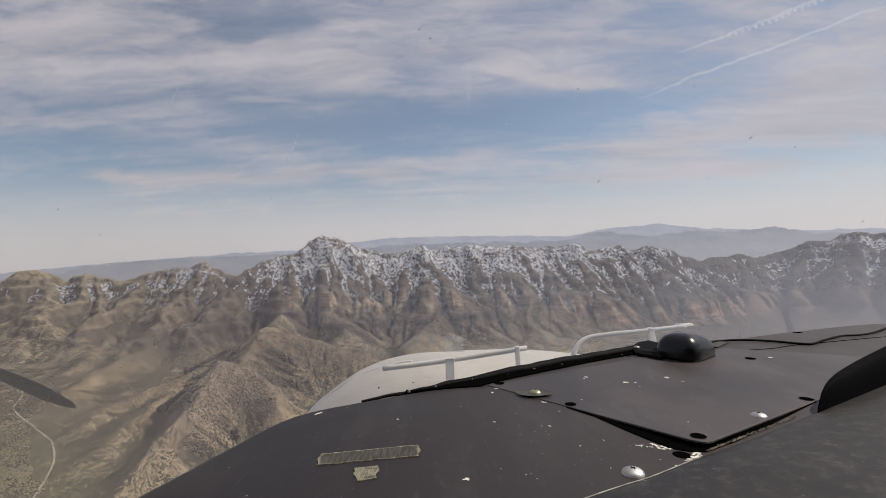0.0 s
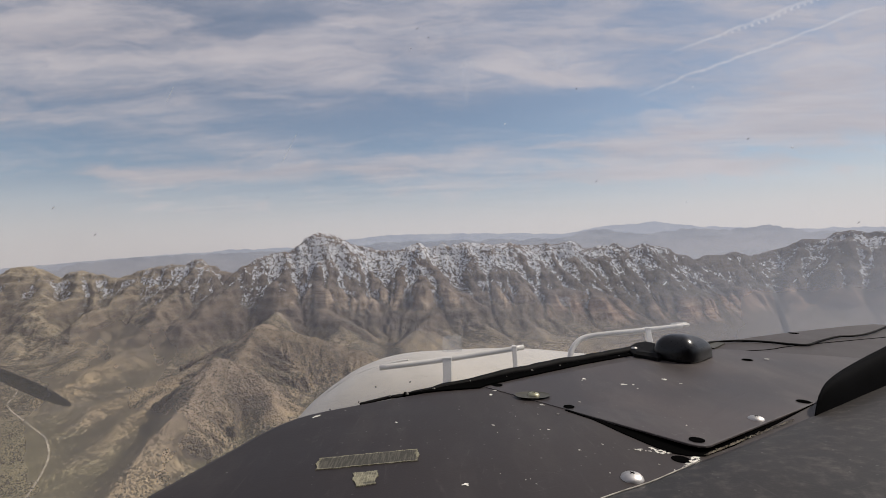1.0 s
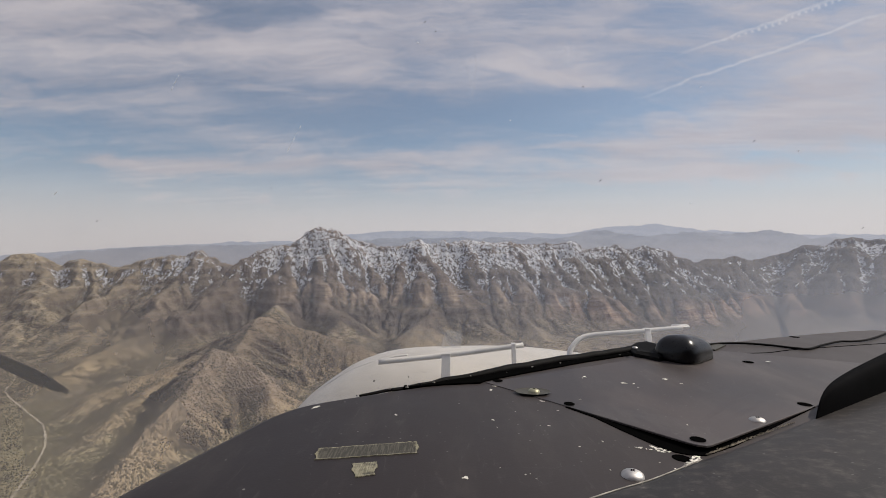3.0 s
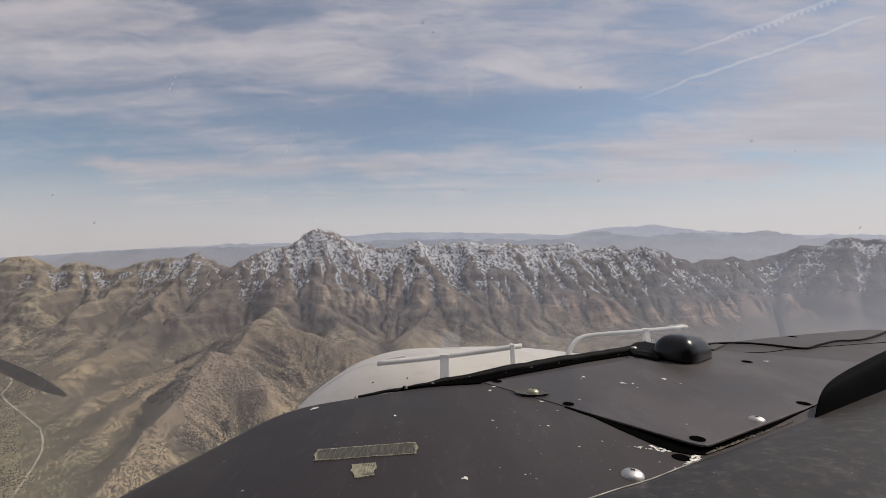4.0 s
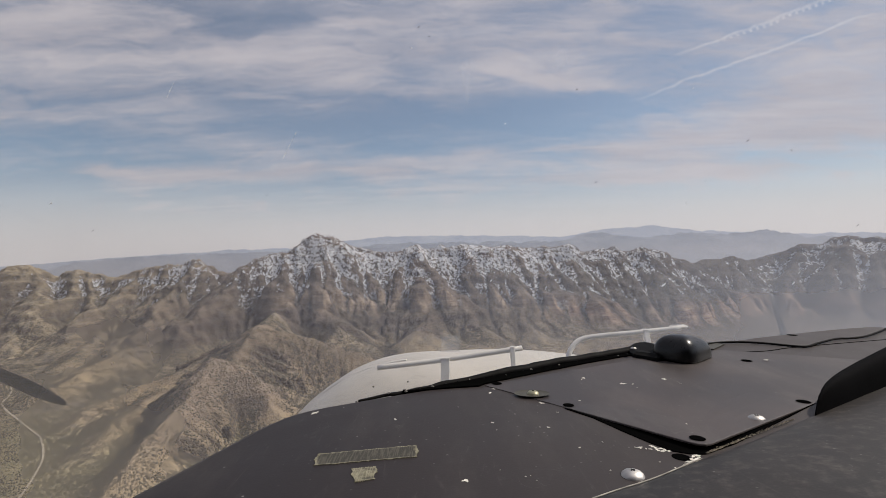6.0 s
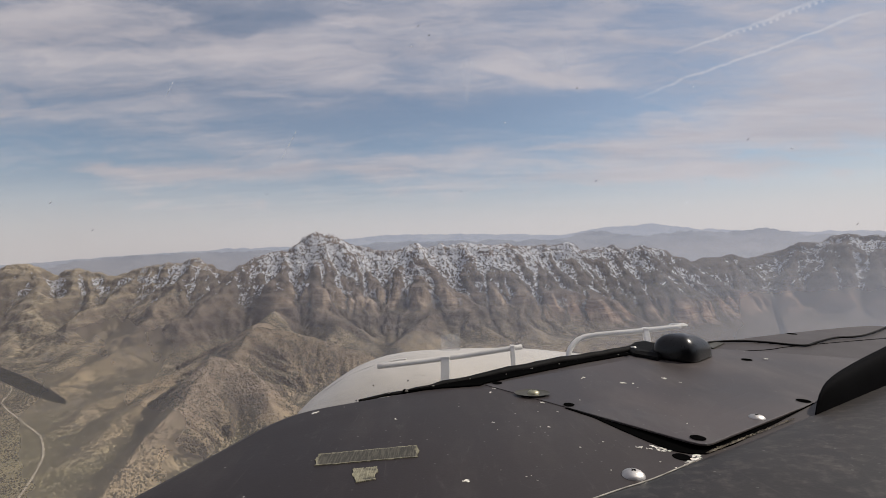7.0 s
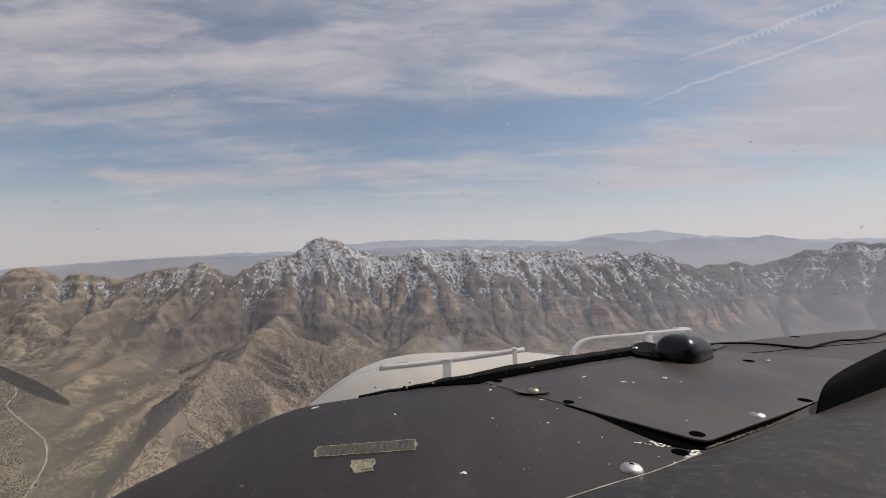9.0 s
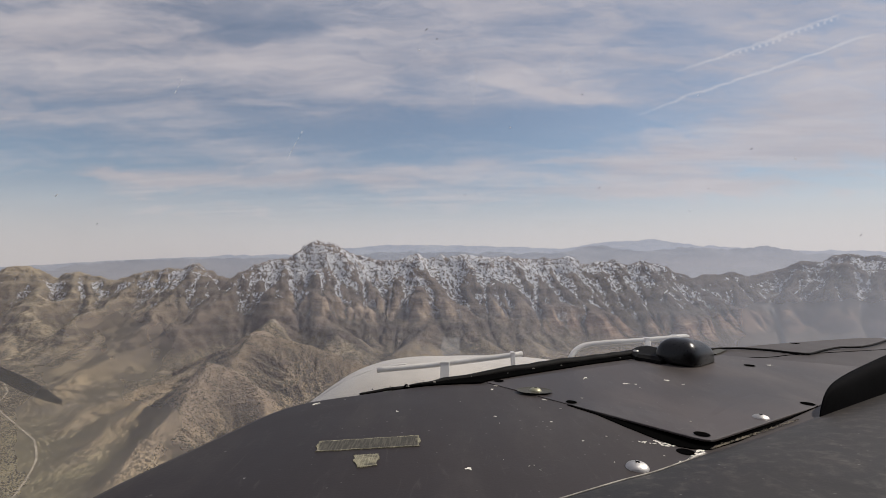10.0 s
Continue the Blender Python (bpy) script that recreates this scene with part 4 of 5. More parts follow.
def screw(x, y, z, r, mat, parent, label):
    head = part("screw", disc(x, y, z, r, r * 0.55), mat, parent, label)
    bm = bmesh.new()
    for a in (0.5, 0.5 + math.pi / 2):
        c, s = math.cos(a), math.sin(a)
        top = z + r * 0.555
        box = [(-0.22, -0.045), (0.22, -0.045), (0.22, 0.045), (-0.22, 0.045)]
        rings(bm, [[(x + r * (u * c - v * s), y + r * (u * s + v * c), zz) for u, v in box] for zz in (top - r * 0.10, top + 0.0001)])
    part("cross_slot", bm, RECESS_BLACK, head, "dark cross recess", smooth=False)
    return head


screw(0.0877, 0.2276, DASH_Z - 0.0002, 0.0054, STEEL, airplane, "domed steel cross-head screw")
screw(0.1908, 0.2984, DASH_Z + panel_rise(0.1908, 0.2984), 0.0050, STEEL, access_panel, "domed steel cross-head screw")
# black discs laid on the surface for the dark of empty holes
for x, y, r in ((0.1362, 0.2630, 0.0041), (0.2454, 0.3336, 0.0044), (0.0841, 0.3290, 0.0037), (0.2830, 0.4560, 0.0048), (0.0420, 0.3830, 0.0040)):
    part("screw_hole", disc(x, y, DASH_Z + panel_rise(x, y) + 0.0003, r, 0.0001), RECESS_BLACK, access_panel, "empty dark screw hole")
part("screw_hole", disc(0.1198, 0.2474, DASH_Z + 0.0001, 0.0045, 0.0001), RECESS_BLACK, airplane, "empty dark screw hole")
part("screw_hole", disc(0.423, 0.592, DASH_Z + 0.0001, 0.0055, 0.0001), RECESS_BLACK, airplane, "empty dark screw hole")
washer = part("washer", disc(0.0640, 0.3530, DASH_Z + 0.0018, 0.0128, -0.0006, 28, 0.66), OLIVE, airplane, "bent grey washer under a screw")
screw(0.0650, 0.3540, DASH_Z + 0.0010, 0.0044, BRASS, washer, "yellowish plated screw")

# black sheet painted in for the shade under the loose panel
bm = bmesh.new()
panel_shade = [(0.0800, 0.3235), (0.0990, 0.3180), (0.1330, 0.3000), (0.1900, 0.3120), (0.2510, 0.3325), (0.2489, 0.3291), (0.1843, 0.2828), (0.1562, 0.2630), (0.1385, 0.2530), (0.1335, 0.2503), (0.1253, 0.2510), (0.1180, 0.2550), (0.1113, 0.2665), (0.1028, 0.2836), (0.0932, 0.3050)]
rings(bm, [[(x, y, DASH_Z + 0.0005) for x, y in panel_shade], [(x, y, DASH_Z - 0.001) for x, y in panel_shade]])
part("gap", bm, RECESS_BLACK, airplane, "black sheet painted for shade under the lifted panel", smooth=False)

# rubber seal along the front; a black plate paints the dark gap before it
bm = bmesh.new()
gap = [(-0.030, 0.3610), (0.0, 0.3790), (0.06, 0.4160), (0.13, 0.4590), (0.205, 0.506), (0.205, 0.492), (0.172, 0.474), (0.13, 0.4490), (0.060, 0.4020), (0.0330, 0.3830), (0.0280, 0.3765), (0.0, 0.3705)]
rings(bm, [[(x, y, DASH_Z + 0.0012) for x, y in gap], [(x, y, DASH_Z - 0.001) for x, y in gap]])
part("gap", bm, RECESS_BLACK, airplane, "black plate painted for the dark gap before the seal", smooth=False)
seal_rng = random.Random(5)
seal_line = []
for p, q in (((-0.060, 0.3475, -0.002), (0.03, 0.402, 0.001)), ((0.03, 0.402, 0.001), (0.11, 0.452, 0.002)), ((0.11, 0.452, 0.002), (0.212, 0.511, 0.002))):
    for k in range(9):
        x, y, z = Vector(p).lerp(Vector(q), k / 9)
        seal_line.append((x + seal_rng.uniform(-0.0004, 0.0004), y + seal_rng.uniform(-0.0007, 0.0007), DASH_Z + z + seal_rng.uniform(-0.0005, 0.0006)))
rubber_seal = part("rubber_seal", sweep(seal_line, 0.0045, 0.0034, 10, taper=0.25), RUBBER, airplane, "cracked black rubber seal")
for k in range(26):      # crumbs of old sealant left along it
    x, y, z = seal_line[2 + k % 23]
    r = seal_rng.uniform(0.0003, 0.0010)
    bm = bmesh.new()
    side_by = seal_rng.uniform(0.002, 0.008)
    rings(bm, [[(x + 0.5 * side_by + w * r * math.cos(an) * 1.8, y - 0.9 * side_by + w * r * math.sin(an), DASH_Z + up_by) for an in (0.2, 1.3, 2.4, 3.7, 5.1)] for w, up_by in ((1.0, 0.0006), (0.6, 0.0018))])
    part("sealant_crumb", bm, WORN if k % 3 == 0 else RUBBER, rubber_seal, "crumb of old sealant", smooth=False)

# padded coaming at the near right
bm = bmesh.new()
loops = []
foot_line = rounded([(-0.06, 0.135, 0), (0.020, 0.182, 0), (0.0600, 0.2048, 0), (0.0777, 0.2145, 0), (0.0934, 0.2224, 0), (0.1118, 0.2338, 0), (0.1279, 0.2439, 0), (0.1729, 0.2701, 0), (0.2276, 0.3042, 0), (0.3262, 0.3660, 0), (0.46, 0.445, 0), (0.58, 0.52, 0)], 4)
for k, p in enumerate(foot_line):
    run = (foot_line[min(k + 1, len(foot_line) - 1)] - foot_line[max(k - 1, 0)]).normalized()
    out = Vector((run.y, -run.x, 0))
    s = k / (len(foot_line) - 1)
    loop = []
    for w in (0.0, 0.0006, 0.003, 0.008, 0.018, 0.035, 0.06, 0.10, 0.16):
        q = p + out * w
        up_by = 0.0004 * min(1, w / 0.0006) + 0.017 * (1 - math.exp(-w / 0.045)) * (0.55 + 0.6 * s) if w else -0.002
        loop.append((q.x, q.y, DASH_Z + up_by))
    loops.append(loop)
rings(bm, loops, False, False, closed=False)
part("padded_coaming", bm, PAD_VINYL, airplane, "dusty grey-black padded coaming")

part("worn_edge", sweep([(0.0200, 0.1826, DASH_Z + 0.0004), (0.0598, 0.2051, DASH_Z + 0.0004), (0.0775, 0.2148, DASH_Z + 0.0004), (0.0932, 0.2227, DASH_Z + 0.0004), (0.1116, 0.2341, DASH_Z + 0.0004), (0.1277, 0.2442, DASH_Z + 0.0004)], 0.0004, 0.0003, 6), WORN, airplane, "pale worn edge of the sheet")

# instrument hood standing beyond the coaming
bm = bmesh.new()
loops = []
start, go = Vector((0.2308, 0.3042)), Vector((0.849, 0.528)).normalized()
cross = Vector((0.52, 0.86)).normalized()
for k in range(30):
    s = (k / 29) ** 1.5
    p = start + go * (0.42 * s)
    tall = 0.0004 + 0.0140 * (1 - math.exp(-s * 60)) + 0.030 * s
    half = 0.0008 + 0.017 * (1 - math.exp(-s * 14))
    loop = []
    for i in range(15):
        an = math.pi * i / 14
        cs, sn = math.cos(an), math.sin(an)
        q = p + cross * half * math.copysign(abs(cs) ** 0.6, cs) + cross * half * 0.95
        loop.append((q.x, q.y, DASH_Z + 0.0008 + tall * sn ** 0.6))
    loops.append(loop)
rings(bm, loops, True, True, closed=False)
part("instrument_hood", bm, HOOD_BLACK, airplane, "matt black rounded instrument hood")

# seam strip across the far sheet
part("seam", sweep([(0.2706, 0.4943, DASH_Z), (0.3270, 0.5001, DASH_Z), (0.3683, 0.5174, DASH_Z), (0.4491, 0.5427, DASH_Z), (0.5073, 0.5599, DASH_Z), (0.60, 0.585, DASH_Z)], 0.0010, 0.0004, 6), RECESS_BLACK, airplane, "dark lap seam")

# white nose deck beyond the windscreen
bm = bmesh.new()
crest = rounded([(-0.320, 0, -0.365), (-0.287, 0, -0.3255), (-0.216, 0, -0.2715), (-0.169, 0, -0.2456), (-0.1105, 0, -0.2268), (-0.028, 0, -0.2174), (0.078, 0, -0.2196), (0.178, 0, -0.228), (0.285, 0, -0.245), (0.42, 0, -0.274), (0.6, 0, -0.34)], 4)
loops = []
for p in crest:
    loop = []
    for i in range(17):
        an = math.pi * i / 16
        cs, sn = math.cos(an), math.sin(an)
        loop.append((p.x, 1.02 - 0.17 * math.copysign(abs(cs) ** 0.8, cs) + 0.35 * max(0.0, p.x), -0.42 + (p.z + 0.42) * sn ** 0.55))
    loops.append(loop)
rings(bm, loops, True, True, closed=False)
part("nose_deck", bm, WHITE, airplane, "white painted rounded nose deck")

# lapped cowling skin along the crown of the deck, ending in a corner
lap = [(-0.240, 1.004, -0.2895), (-0.202, 1.002, -0.2642), (-0.152, 0.995, -0.2408), (-0.0976, 0.993, -0.2258), (-0.072, 0.990, -0.2218)]
part("skin_lap", sweep(lap, 0.0034, 0.0022, 6), TUBE_WHITE, airplane, "raised lap of the white skin")

part("rail", sweep([(-0.114, 0.86, -0.2050), (0.0, 0.875, -0.1955), (0.146, 0.90, -0.1800)], 0.0048, None, 12), TUBE_WHITE, airplane, "white tubular rail on the nose")
part("rail", sweep([(0.225, 0.88, -0.200), (0.234, 0.89, -0.180), (0.256, 0.90, -0.1645), (0.295, 0.905, -0.1590), (0.36, 0.91, -0.1545), (0.447, 0.92, -0.1480)], 0.0048, None, 12), TUBE_WHITE, airplane, "white bent tubular rail on the nose")


def bracket(x, y, z, wide, low):
    bm = bmesh.new()
    rings(bm, [[(x - wide, y - 0.006 - k, zz), (x + wide, y - 0.006 - k, zz), (x + wide, y + 0.005 - k, zz), (x - wide, y + 0.005 - k, zz)] for zz, k in ((z + 0.006, 0.0), (z + 0.002, 0.0), (z - low, 0.016))])
    bmesh.ops.bevel(bm, geom=bm.edges[:], offset=0.001, segments=1, affect="EDGES")
    part("bracket", bm, TUBE_WHITE, airplane, "white strap bracket", smooth=False)


bracket(0.005, 0.872, -0.196, 0.008, 0.036)
bracket(0.128, 0.897, -0.182, 0.004, 0.032)
bracket(0.378, 0.912, -0.154, 0.005, 0.030)

for x, z in ((-0.150, -0.262), (-0.085, -0.258), (-0.060, -0.228), (-0.020, -0.240), (0.045, -0.232), (0.085, -0.240), (-0.120, -0.236), (-0.20, -0.275)):
    bm = disc(x, -z, 0.0, 0.0016, 0.0010, 8)
    for v in bm.verts:
        v.co = Vector((v.co.x, 0.852 - v.co.z, -v.co.y))
    part("rivet", bm, OLIVE, airplane, "small dark rivet")

bm = bmesh.new()
rings(bm, [[(0.442, 0.94, z), (0.476, 0.945, z), (0.476, 0.962, z), (0.442, 0.957, z)] for z in (-0.1535, -0.1475)])
bmesh.ops.bevel(bm, geom=bm.edges[:], offset=0.002, segments=2, affect="EDGES")
part("vent_cap", bm, TUBE_WHITE, airplane, "small white vent cap on the nose")

# windscreen: one blown acrylic shell
bm = bmesh.new()
shell_at, shell = Vector((0.10, 0.0, -0.15)), Vector((0.92, 0.76, 0.72))
loops = []
for k in range(25):
    el = radians(-14 + 100 * k / 24)
    loops.append([shell_at + Vector((shell.x * math.cos(el) * math.sin(az), shell.y * math.cos(el) * math.cos(az), shell.z * math.sin(el))) for az in (radians(-110 + 220 * i / 48) for i in range(49))])
rings(bm, loops, False, False, closed=False)
windscreen = part("windscreen", bm, GLASS, airplane, "dusty clear acrylic windscreen with bug specks and an added haze veil")
windscreen.visible_shadow = False


def propeller_blade(tip, root, wide, label):
    """A tapered, twisted blade from tip to root."""
    bm = bmesh.new()
    tip, root = Vector(tip), Vector(root)
    t = (root - tip).normalized()
    across = t.cross(Vector((0, 1, 0))).normalized()
    loops = []
    for k in range(17):
        f = k / 16
        p = tip.lerp(root, f)
        chord = wide * (0.25 + 0.75 * min(1, f * 7) ** 0.6) * (1 - 0.35 * f)
        lean = radians(18 + 40 * f)
        u = across * math.cos(lean) + Vector((0, 1, 0)) * math.sin(lean)
        v = u.cross(t).normalized()
        loops.append([p + u * chord * 0.5 * math.cos(a) + v * chord * 0.07 * math.sin(a) for a in (2 * math.pi * i / 14 for i in range(14))])
    rings(bm, loops)
    part("propeller_blade", bm, BLADE, airplane, label)


propeller_blade((-1.24, 1.62, -0.50), (-2.10, 1.62, -0.12), 0.075, "matt black propeller blade")
propeller_blade((1.09, 1.62, -0.150), (1.36, 1.62, -1.00), 0.038, "matt black propeller blade tip")

# unseen shell added behind and under the camera: closes the place, shades the dash
bm = bmesh.new()
loops = []
for y, grow in ((0.10, 1.0), (-0.15, 1.0), (-0.6, 1.0), (-1.0, 0.98), (-1.3, 0.9)):
    loop = []
    for i in range(32):
        an = 2 * math.pi * i / 32
        cs, sn = math.cos(an), math.sin(an)
        loop.append((0.15 + 1.05 * grow * math.copysign(abs(cs) ** 0.6, cs), y - (0.55 if sn > 0 else 0.0) * max(0.0, sn) * (y > -0.2), -0.25 + 0.78 * grow * math.copysign(abs(sn) ** 0.6, sn)))
    loops.append(loop)
rings(bm, loops, False, True)
part("unseen_cabin_shell", bm, CABIN, airplane, "plain grey unseen cabin shell that shades the dash")

# ---------------------------------------------------------------- loose things on the glareshield
# antenna puck
puck = new("antenna")
puck.matrix_world = BANK @ Matrix.Translation((0.2310, 0.4722, DASH_Z + 0.0010)) @ Matrix.Rotation(radians(41), 4, "Z")
tagged(puck, "glossy black antenna puck stuck on the glareshield", "antenna")
bm = bmesh.new()
loops = []
for k in range(13):
    f = k / 12
    size = (1 - f ** 2.9) ** (1 / 2.2) if f < 1 else 0.04
    loops.append([(0.0275 * size * math.copysign(abs(math.cos(a)) ** 0.5, math.cos(a)), 0.0208 * size * math.copysign(abs(math.sin(a)) ** 0.5, math.sin(a)), 0.0255 * f * (1 - 0.17 * (0.8 + math.cos(a) * size))) for a in (2 * math.pi * i / 40 for i in range(40))])
rings(bm, loops)
part("housing", bm, PLASTIC, puck)
bm = bmesh.new()
foot = [(0.1990, 0.4540), (0.1850, 0.4760), (0.1880, 0.5030), (0.2000, 0.5180), (0.2140, 0.5200), (0.2210, 0.4950), (0.2180, 0.4700)]
mid = Vector((0.206, 0.492, 0))
rings(bm, [[(mid.x + (x - mid.x) * w, mid.y + (y - mid.y) * w, DASH_Z + z * (0.75 + 14.0 * (x - 0.185))) for x, y in foot] for w, z in ((1.0, -0.001), (0.98, 0.0040), (0.80, 0.0068), (0.45, 0.0074))])
bmesh.ops.transform(bm, matrix=puck.matrix_world.inverted() @ BANK, verts=bm.verts)
clip = part("clip", bm, RUBBER, puck, "black clip with a small screw", smooth=False)
screw(-0.0315, 0.0330, 0.0074, 0.0028, STEEL, clip, "small steel screw")

bm = bmesh.new()
rings(bm, [[(0.2700, 0.512, z), (0.2960, 0.540, z), (0.3060, 0.532, z), (0.2800, 0.506, z)] for z in (DASH_Z + 0.0002, DASH_Z + 0.0016)])
part("cable_tab", bm, OLIVE, puck, "flat grey cable tab", smooth=False).matrix_parent_inverse = puck.matrix_world.inverted() @ BANK
thing("cable", sweep([(0.256, 0.486, DASH_Z + 0.0080), (0.2892, 0.5313, DASH_Z + 0.0022), (0.3227, 0.5412, DASH_Z + 0.0018), (0.3498, 0.5349, DASH_Z + 0.0016), (0.3697, 0.5210, DASH_Z + 0.0014), (0.3840, 0.5165, DASH_Z + 0.0014), (0.4119, 0.5353, DASH_Z + 0.0016), (0.4469, 0.5556, DASH_Z + 0.0020), (0.4663, 0.5588, DASH_Z + 0.0020), (0.4981, 0.5739, DASH_Z + 0.0020), (0.5643, 0.6225, DASH_Z + 0.0020), (0.66, 0.70, DASH_Z + 0.0020)], 0.0012, None, 8, 8), RUBBER, "thin black cable lying loose from the antenna", "cable")


def tape(name, corners, nx, ny, label, left=0.0):
    """A torn strip of old tape, ragged at the edges."""
    bm = bmesh.new()
    rng = random.Random(len(name) + nx)
    a, b, c, d = [Vector((*p, 0)) for p in corners]
    values = []
    grid = []
    for j in range(ny + 1):
        row = []
        for i in range(nx + 1):
            u, v = i / nx, j / ny
            p = a.lerp(b, u).lerp(d.lerp(c, u), v)
            rag = 0.00016
            if i in (0, nx):
                p.x += rng.uniform(-2.5, 2.5) * rag + 0.0006 * math.sin(v * 9 + i)
            if j in (0, ny):
                p.y += rng.uniform(-1, 1) * rag + 0.0003 * math.sin(u * 17 + 2 * math.sin(u * 41) + j)
            p.z = DASH_Z + 0.00035 + rng.uniform(0, 0.00012)
            row.append(bm.verts.new(p))
            values.append(max(left, abs(2 * u - 1) ** 14, 0.9 * abs(2 * v - 1) ** 8))
        grid.append(row)
    for j in range(ny):
        for i in range(nx):
            bm.faces.new((grid[j][i], grid[j][i + 1], grid[j + 1][i + 1], grid[j + 1][i]))
    rimmed = bmesh.ops.extrude_edge_only(bm, edges=[e for e in bm.edges if e.is_boundary])
    for v in rimmed["geom"]:
        if isinstance(v, bmesh.types.BMVert):
            v.co.z = DASH_Z - 0.0004
            values.append(0.75)
    ob = thing(name, bm, TAPE, label, "tape", smooth=False)
    ob.data.attributes.new("edge", "FLOAT", "POINT").data.foreach_set("value", values)
    return ob


tape("tape", [(-0.0635, 0.2400), (-0.0135, 0.2495), (-0.0142, 0.2640), (-0.0652, 0.2530)], 110, 12, "perished yellow tape strip worn through on black paint")
tape("tape", [(-0.0405, 0.2225), (-0.0322, 0.2255), (-0.0325, 0.2385), (-0.0445, 0.2360)], 40, 14, "torn yellow tape scrap on black paint", 0.7)


def flake(x, y, z, r, rng):
    """A ragged chip, longer one way than the other."""
    bm = bmesh.new()
    n, turn, long = 15, rng.uniform(0, 3.1), rng.uniform(1.0, 1.9)
    loop = []
    for i in range(n):
        an = 2 * math.pi * i / n
        rr = 0.85 * r * rng.uniform(0.35, 1.1)
        u, v = rr * long * math.cos(an), rr * 0.8 * math.sin(an)
        loop.append((x + u * math.cos(turn) - v * math.sin(turn), y + u * math.sin(turn) + v * math.cos(turn)))
    rings(bm, [[(u, v, z) for u, v in loop], [(x + (u - x) * 0.9, y + (v - y) * 0.9, z + 0.00012) for u, v in loop]])
    return bm


rng = random.Random(12)
for x, y, r, up_by in ((0.0520, 0.3620, 0.0030, 0), (0.0380, 0.3700, 0.0022, 0), (0.0460, 0.3690, 0.0045, 0),
                       (0.0760, 0.3420, 0.0028, 0), (0.3010, 0.4560, 0.0030, 0.0012), (0.0100, 0.2235, 0.0022, 0),
                       (-0.083, 0.318, 0.0024, 0), (-0.03, 0.3050, 0.0012, 0), (0.0300, 0.2980, 0.0012, 0), (0.0620, 0.2900, 0.0013, 0), (0.0720, 0.2600, 0.0011, 0)):
    thing("paint_chip", flake(x, y, DASH_Z + up_by + 0.0001, r, rng), CHIP, "pale bare chip in the black paint", "paint chip", smooth=False)

for x, y, r, on_panel in ((0.1398, 0.3811, 0.0022, 1), (0.1471, 0.3795, 0.0011, 1), (0.1775, 0.3936, 0.0023, 1), (0.1140, 0.3978, 0.0018, 1), (0.1463, 0.3687, 0.0007, 1), (0.1847, 0.3813, 0.0009, 1), (0.1115, 0.3940, 0.0008, 1), (0.0943, 0.3390, 0.0008, 1), (0.0457, 0.3134, 0.0007, 0), (0.0609, 0.3169, 0.0007, 0),
                          (0.0571, 0.2903, 0.0008, 0), (0.0311, 0.2860, 0.0007, 0), (0.0672, 0.3354, 0.0024, 0), (0.0345, 0.3600, 0.0028, 0), (0.0739, 0.3164, 0.0014, 0), (0.0867, 0.2673, 0.0008, 0),
                          (0.0378, 0.2274, 0.0007, 0), (0.0403, 0.2282, 0.0005, 0), (0.0422, 0.2233, 0.0006, 0), (0.0269, 0.2341, 0.0006, 0), (0.0792, 0.2332, 0.0008, 0), (0.1066, 0.2419, 0.0009, 0),
                          (0.1111, 0.2354, 0.0010, 0), (0.1040, 0.2600, 0.0022, 0), (0.2236, 0.3308, 0.0010, 1), (0.1727, 0.2967, 0.0008, 1), (0.1426, 0.2872, 0.0008, 1)):
    up_by = panel_rise(x, y) if on_panel else 0.0
    thing("paint_chip", flake(x, y, DASH_Z + up_by + 0.0001, r * (1.35 if on_panel else 0.72), rng), CHIP, "pale bare fleck in the black paint", "paint chip", smooth=False)

# two larger worn patches round the open hole: many small flakes that have run together
for spots, size in (([(0.1110, 0.2612), (0.1121, 0.2592), (0.1141, 0.2582), (0.1155, 0.2563), (0.1175, 0.2550), (0.1120, 0.2560), (0.1135, 0.2545), (0.1085, 0.2573), (0.1065, 0.2579), (0.1040, 0.2588), (0.1018, 0.2597)], 0.0020),
                    ([(0.1174, 0.2378), (0.1200, 0.2397), (0.1226, 0.2414), (0.1253, 0.2435), (0.1270, 0.2450), (0.1285, 0.2466), (0.1289, 0.2489), (0.1215, 0.2420), (0.1240, 0.2444), (0.1262, 0.2480)], 0.0019)):
    bm = bmesh.new()
    for k, (x, y) in enumerate(spots):
        one = flake(x, y, DASH_Z + 0.0001 + 0.00001 * k, size * (0.45 if k > 6 and size > 0.00195 else rng.uniform(0.7, 1.2)), rng)
        mesh = bpy.data.meshes.new("flake")
        one.to_mesh(mesh)
        one.free()
        bm.from_mesh(mesh)
        bpy.data.meshes.remove(mesh)
    thing("worn_patch", bm, CHIP, "ragged pale patch worn through the black paint", "paint chip", smooth=False)

# grit swept up along the coaming's foot
bm = bmesh.new()
for k in range(420):
    s, w = rng.random(), abs(rng.gauss(0, 0.0007))
    p = Vector((0.1350, 0.2495)).lerp(Vector((0.215, 0.2985)), s ** 1.2) + Vector((-0.54, 0.84)) * (w + 0.0008)
    r = rng.uniform(0.00018, 0.00055)
    rings(bm, [[(p.x + r * math.cos(a), p.y + r * math.sin(a), DASH_Z + 0.0006) for a in (0.3, 2.4, 4.5)], [(p.x + 0.4 * r * math.cos(a), p.y + 0.4 * r * math.sin(a), DASH_Z + 0.0006 + r) for a in (0.3, 2.4, 4.5)]])
grit = thing("grit", bm, GRIT, "brown grit swept along the edge of the sheet", "grit", smooth=False)
tagged(grit, kind="stuff")

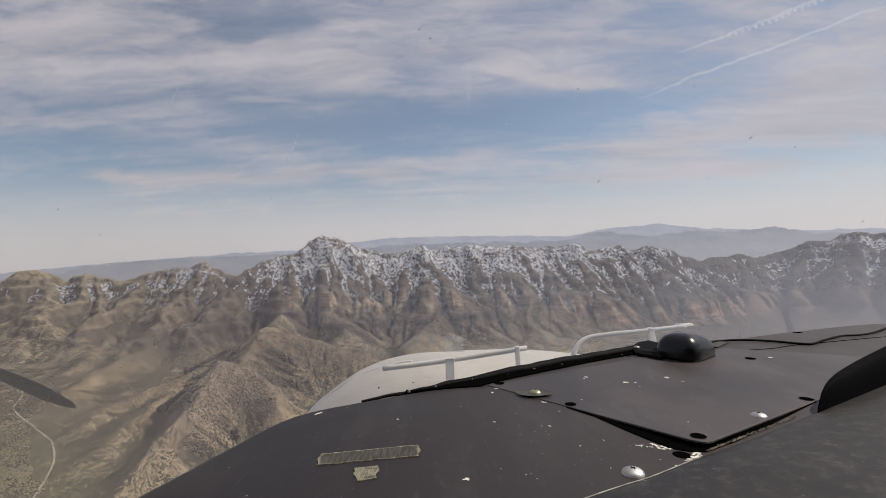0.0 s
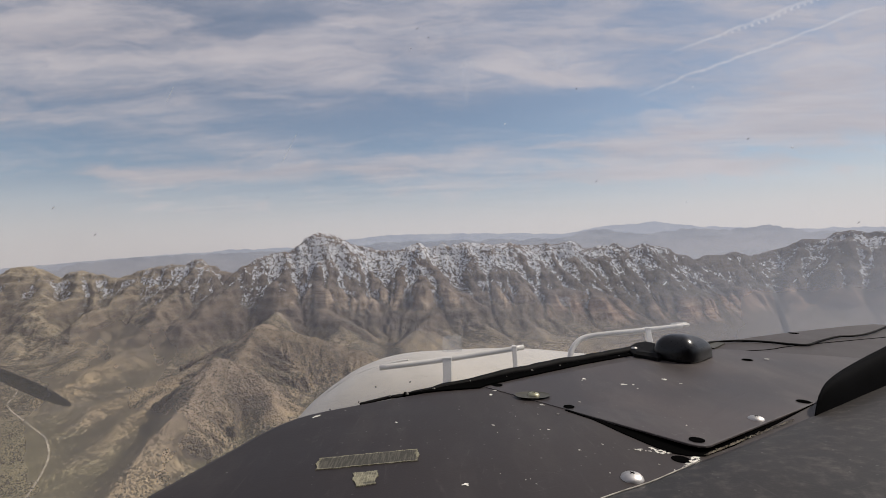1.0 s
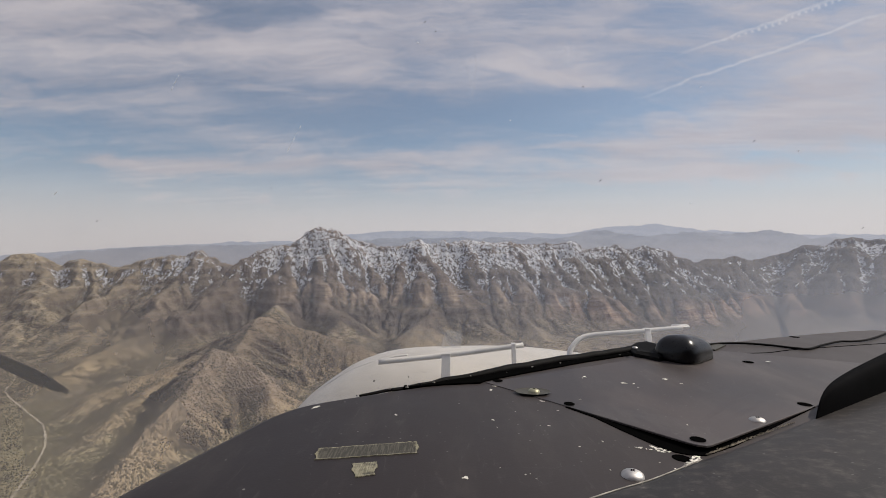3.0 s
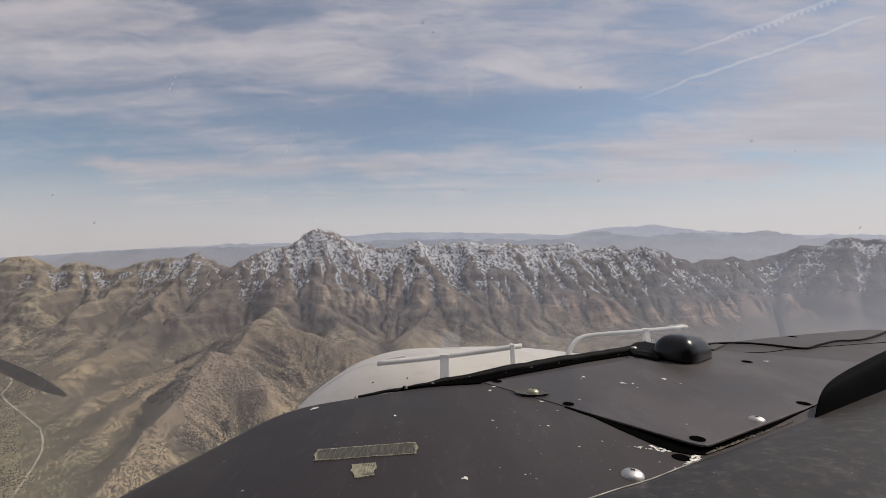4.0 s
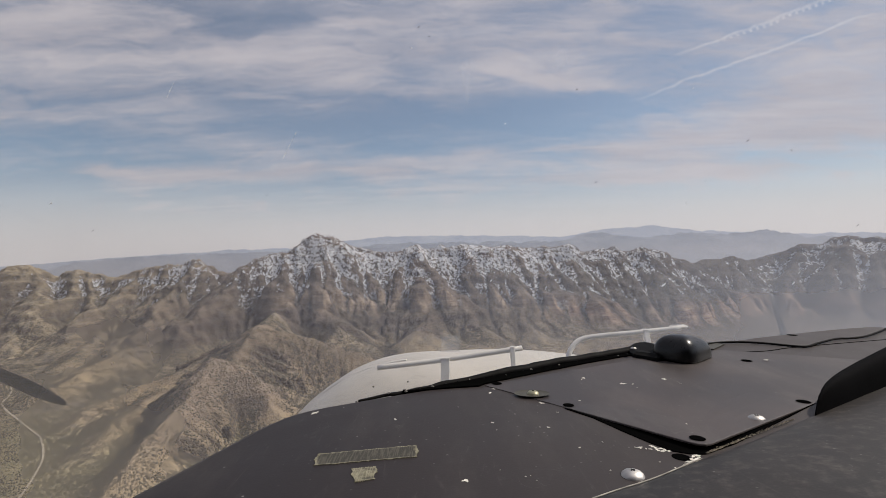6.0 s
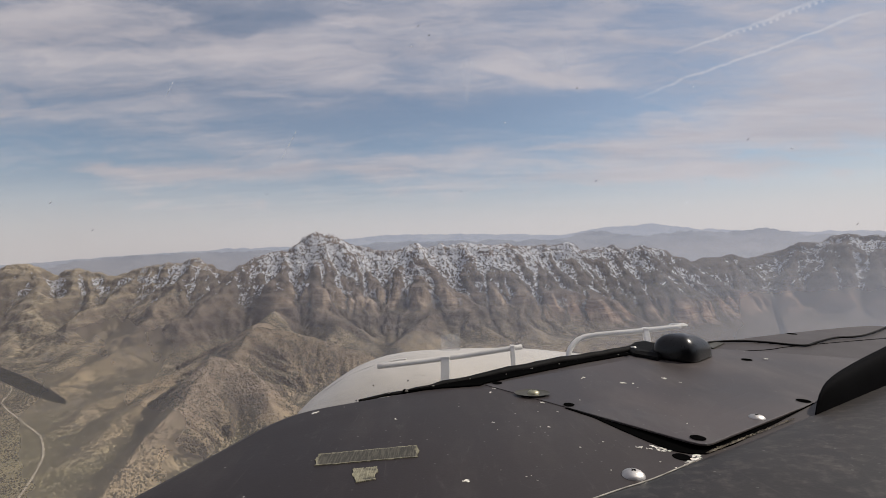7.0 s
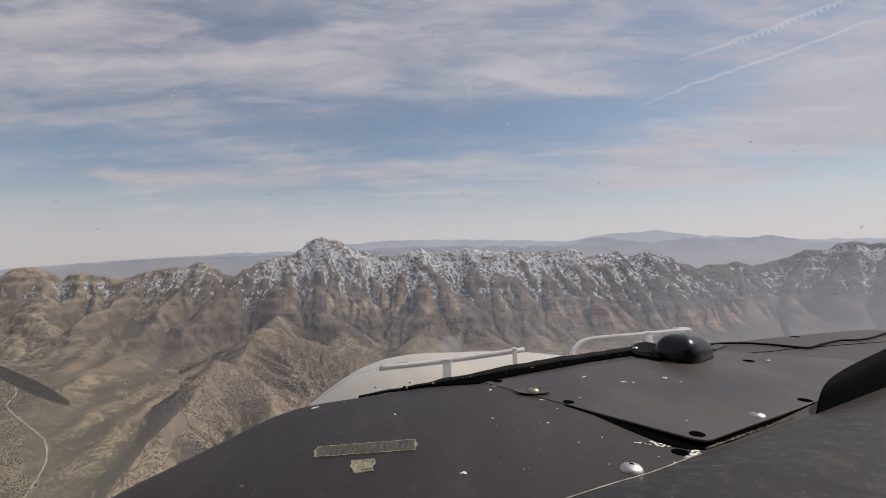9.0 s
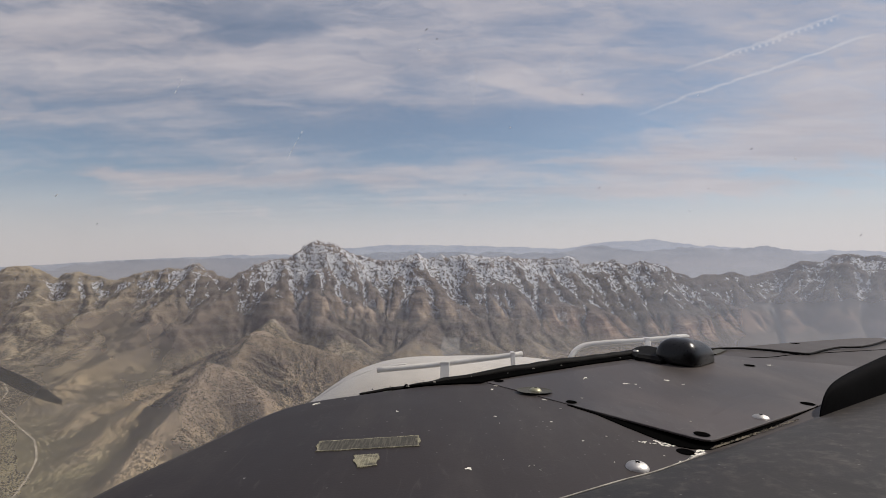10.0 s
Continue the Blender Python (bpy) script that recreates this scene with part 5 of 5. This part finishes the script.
def on_screen(a, b, depth=0.996):
    """The place just inside the windscreen, seen along a side and a rise."""
    way_in = Vector((a, 1.0, b))
    o = -shell_at
    A = sum((way_in[i] / shell[i]) ** 2 for i in range(3))
    B = sum(way_in[i] * o[i] / shell[i] ** 2 for i in range(3))
    C = sum((o[i] / shell[i]) ** 2 for i in range(3)) - 1
    return way_in * ((-B + math.sqrt(B * B - A * C)) / A * depth)


# a pale square painted in for a reflection in the windscreen
bm = bmesh.new()
square = ((-0.002, -0.174), (0.035, -0.172), (0.036, -0.206), (-0.004, -0.207))
rings(bm, [[on_screen(a, b, d) for a, b in square] for d in (0.9950, 0.9955)])
thing("reflection_square", bm, REFLECTION, "pale translucent square painted for a reflection in the windscreen", "film", smooth=False)

# dried specks stuck on the windscreen: side, rise, size, bright
for a, b, size, bright in ((-0.046, 0.456, 0.0030, 0), (-0.024, 0.437, 0.0016, 0), (-0.060, 0.414, 0.0018, 1), (0.277, 0.328, 0.0018, 0), (0.515, 0.330, 0.0022, 1), (0.315, 0.138, 0.0034, 0),
                           (0.040, 0.118, 0.0024, 0), (-0.356, 0.114, 0.0024, 0), (-0.795, 0.100, 0.0036, 1), (-0.710, 0.044, 0.0028, 0), (0.538, 0.140, 0.0022, 0), (0.626, 0.222, 0.0034, 0),
                           (0.500, 0.094, 0.0026, 1), (0.850, 0.048, 0.0034, 0), (0.718, -0.070, 0.0050, 1), (0.453, -0.072, 0.0060, 1), (0.100, -0.062, 0.0036, 1), (0.716, 0.203, 0.0018, 1), (0.130, 0.258, 0.0016, 1), (0.585, -0.068, 0.0024, 1)):
    p = on_screen(a, b)
    way_in = Vector((a, 1.0, b))
    bm = bmesh.new()
    lean, other = Vector((1, 0, 0.9)).normalized(), Vector((-0.9, 0, 1)).normalized()
    slim = 0.25 if size > 0.0020 else 0.7
    rings(bm, [[p + way_in * dd + lean * size * 0.7 * math.cos(t) + other * size * 0.7 * slim * math.sin(t) for t in (2 * math.pi * i / 10 for i in range(10))] for dd in (0.0, 0.0006)])
    thing("speck", bm, BRIGHT_SPECK if bright else SPECK, "bright nick in the windscreen" if bright else "dried bug speck on the windscreen", "speck", smooth=False)

# long scratches in the windscreen that catch the light: broken into short strokes
for (a0, b0), (a1, b1) in (((-0.295, 0.244), (-0.326, 0.184)), ((-0.545, 0.344), (-0.561, 0.311))):
    bm = bmesh.new()
    for f0, f1 in ((0.0, 0.14), (0.24, 0.30), (0.36, 0.62), (0.66, 0.97)):
        p, q = [on_screen(a0 + (a1 - a0) * f, b0 + (b1 - b0) * f, 0.9945) for f in (f0, f1)]
        away = p.normalized()
        over = (q - p).cross(away).normalized() * 0.00042
        rings(bm, [[p, p.lerp(q, 0.5) - over, q, p.lerp(q, 0.5) + over], [v + away * 0.0005 for v in (p, p.lerp(q, 0.5) - over, q, p.lerp(q, 0.5) + over)]])
    thing("scratch", bm, BRIGHT_SPECK, "pale broken scratch in the windscreen", "scratch", smooth=False)

# faint greasy smears on the inside of the windscreen
for a, b, wide, tall in ((0.052, 0.350, 0.0060, 0.0240), (0.243, 0.388, 0.0090, 0.0110), (0.455, -0.066, 0.0110, 0.0080)):
    p = on_screen(a, b, 0.9935)
    away = p.normalized()
    over = Vector((0, 0, 1)).cross(away).normalized()
    up_way = away.cross(over).normalized()
    bm = bmesh.new()
    edge = [1 + 0.25 * math.sin(3 * t + a * 9) + 0.12 * math.sin(7 * t) for t in (2 * math.pi * i / 24 for i in range(24))]
    rings(bm, [[p + away * dd + over * wide * e * math.cos(t) + up_way * tall * e * math.sin(t) for e, t in zip(edge, (2 * math.pi * i / 24 for i in range(24)))] for dd in (0.0, 0.0005)])
    thing("smear", bm, SMEAR, "faint pale smear on the windscreen", "smear", smooth=False)
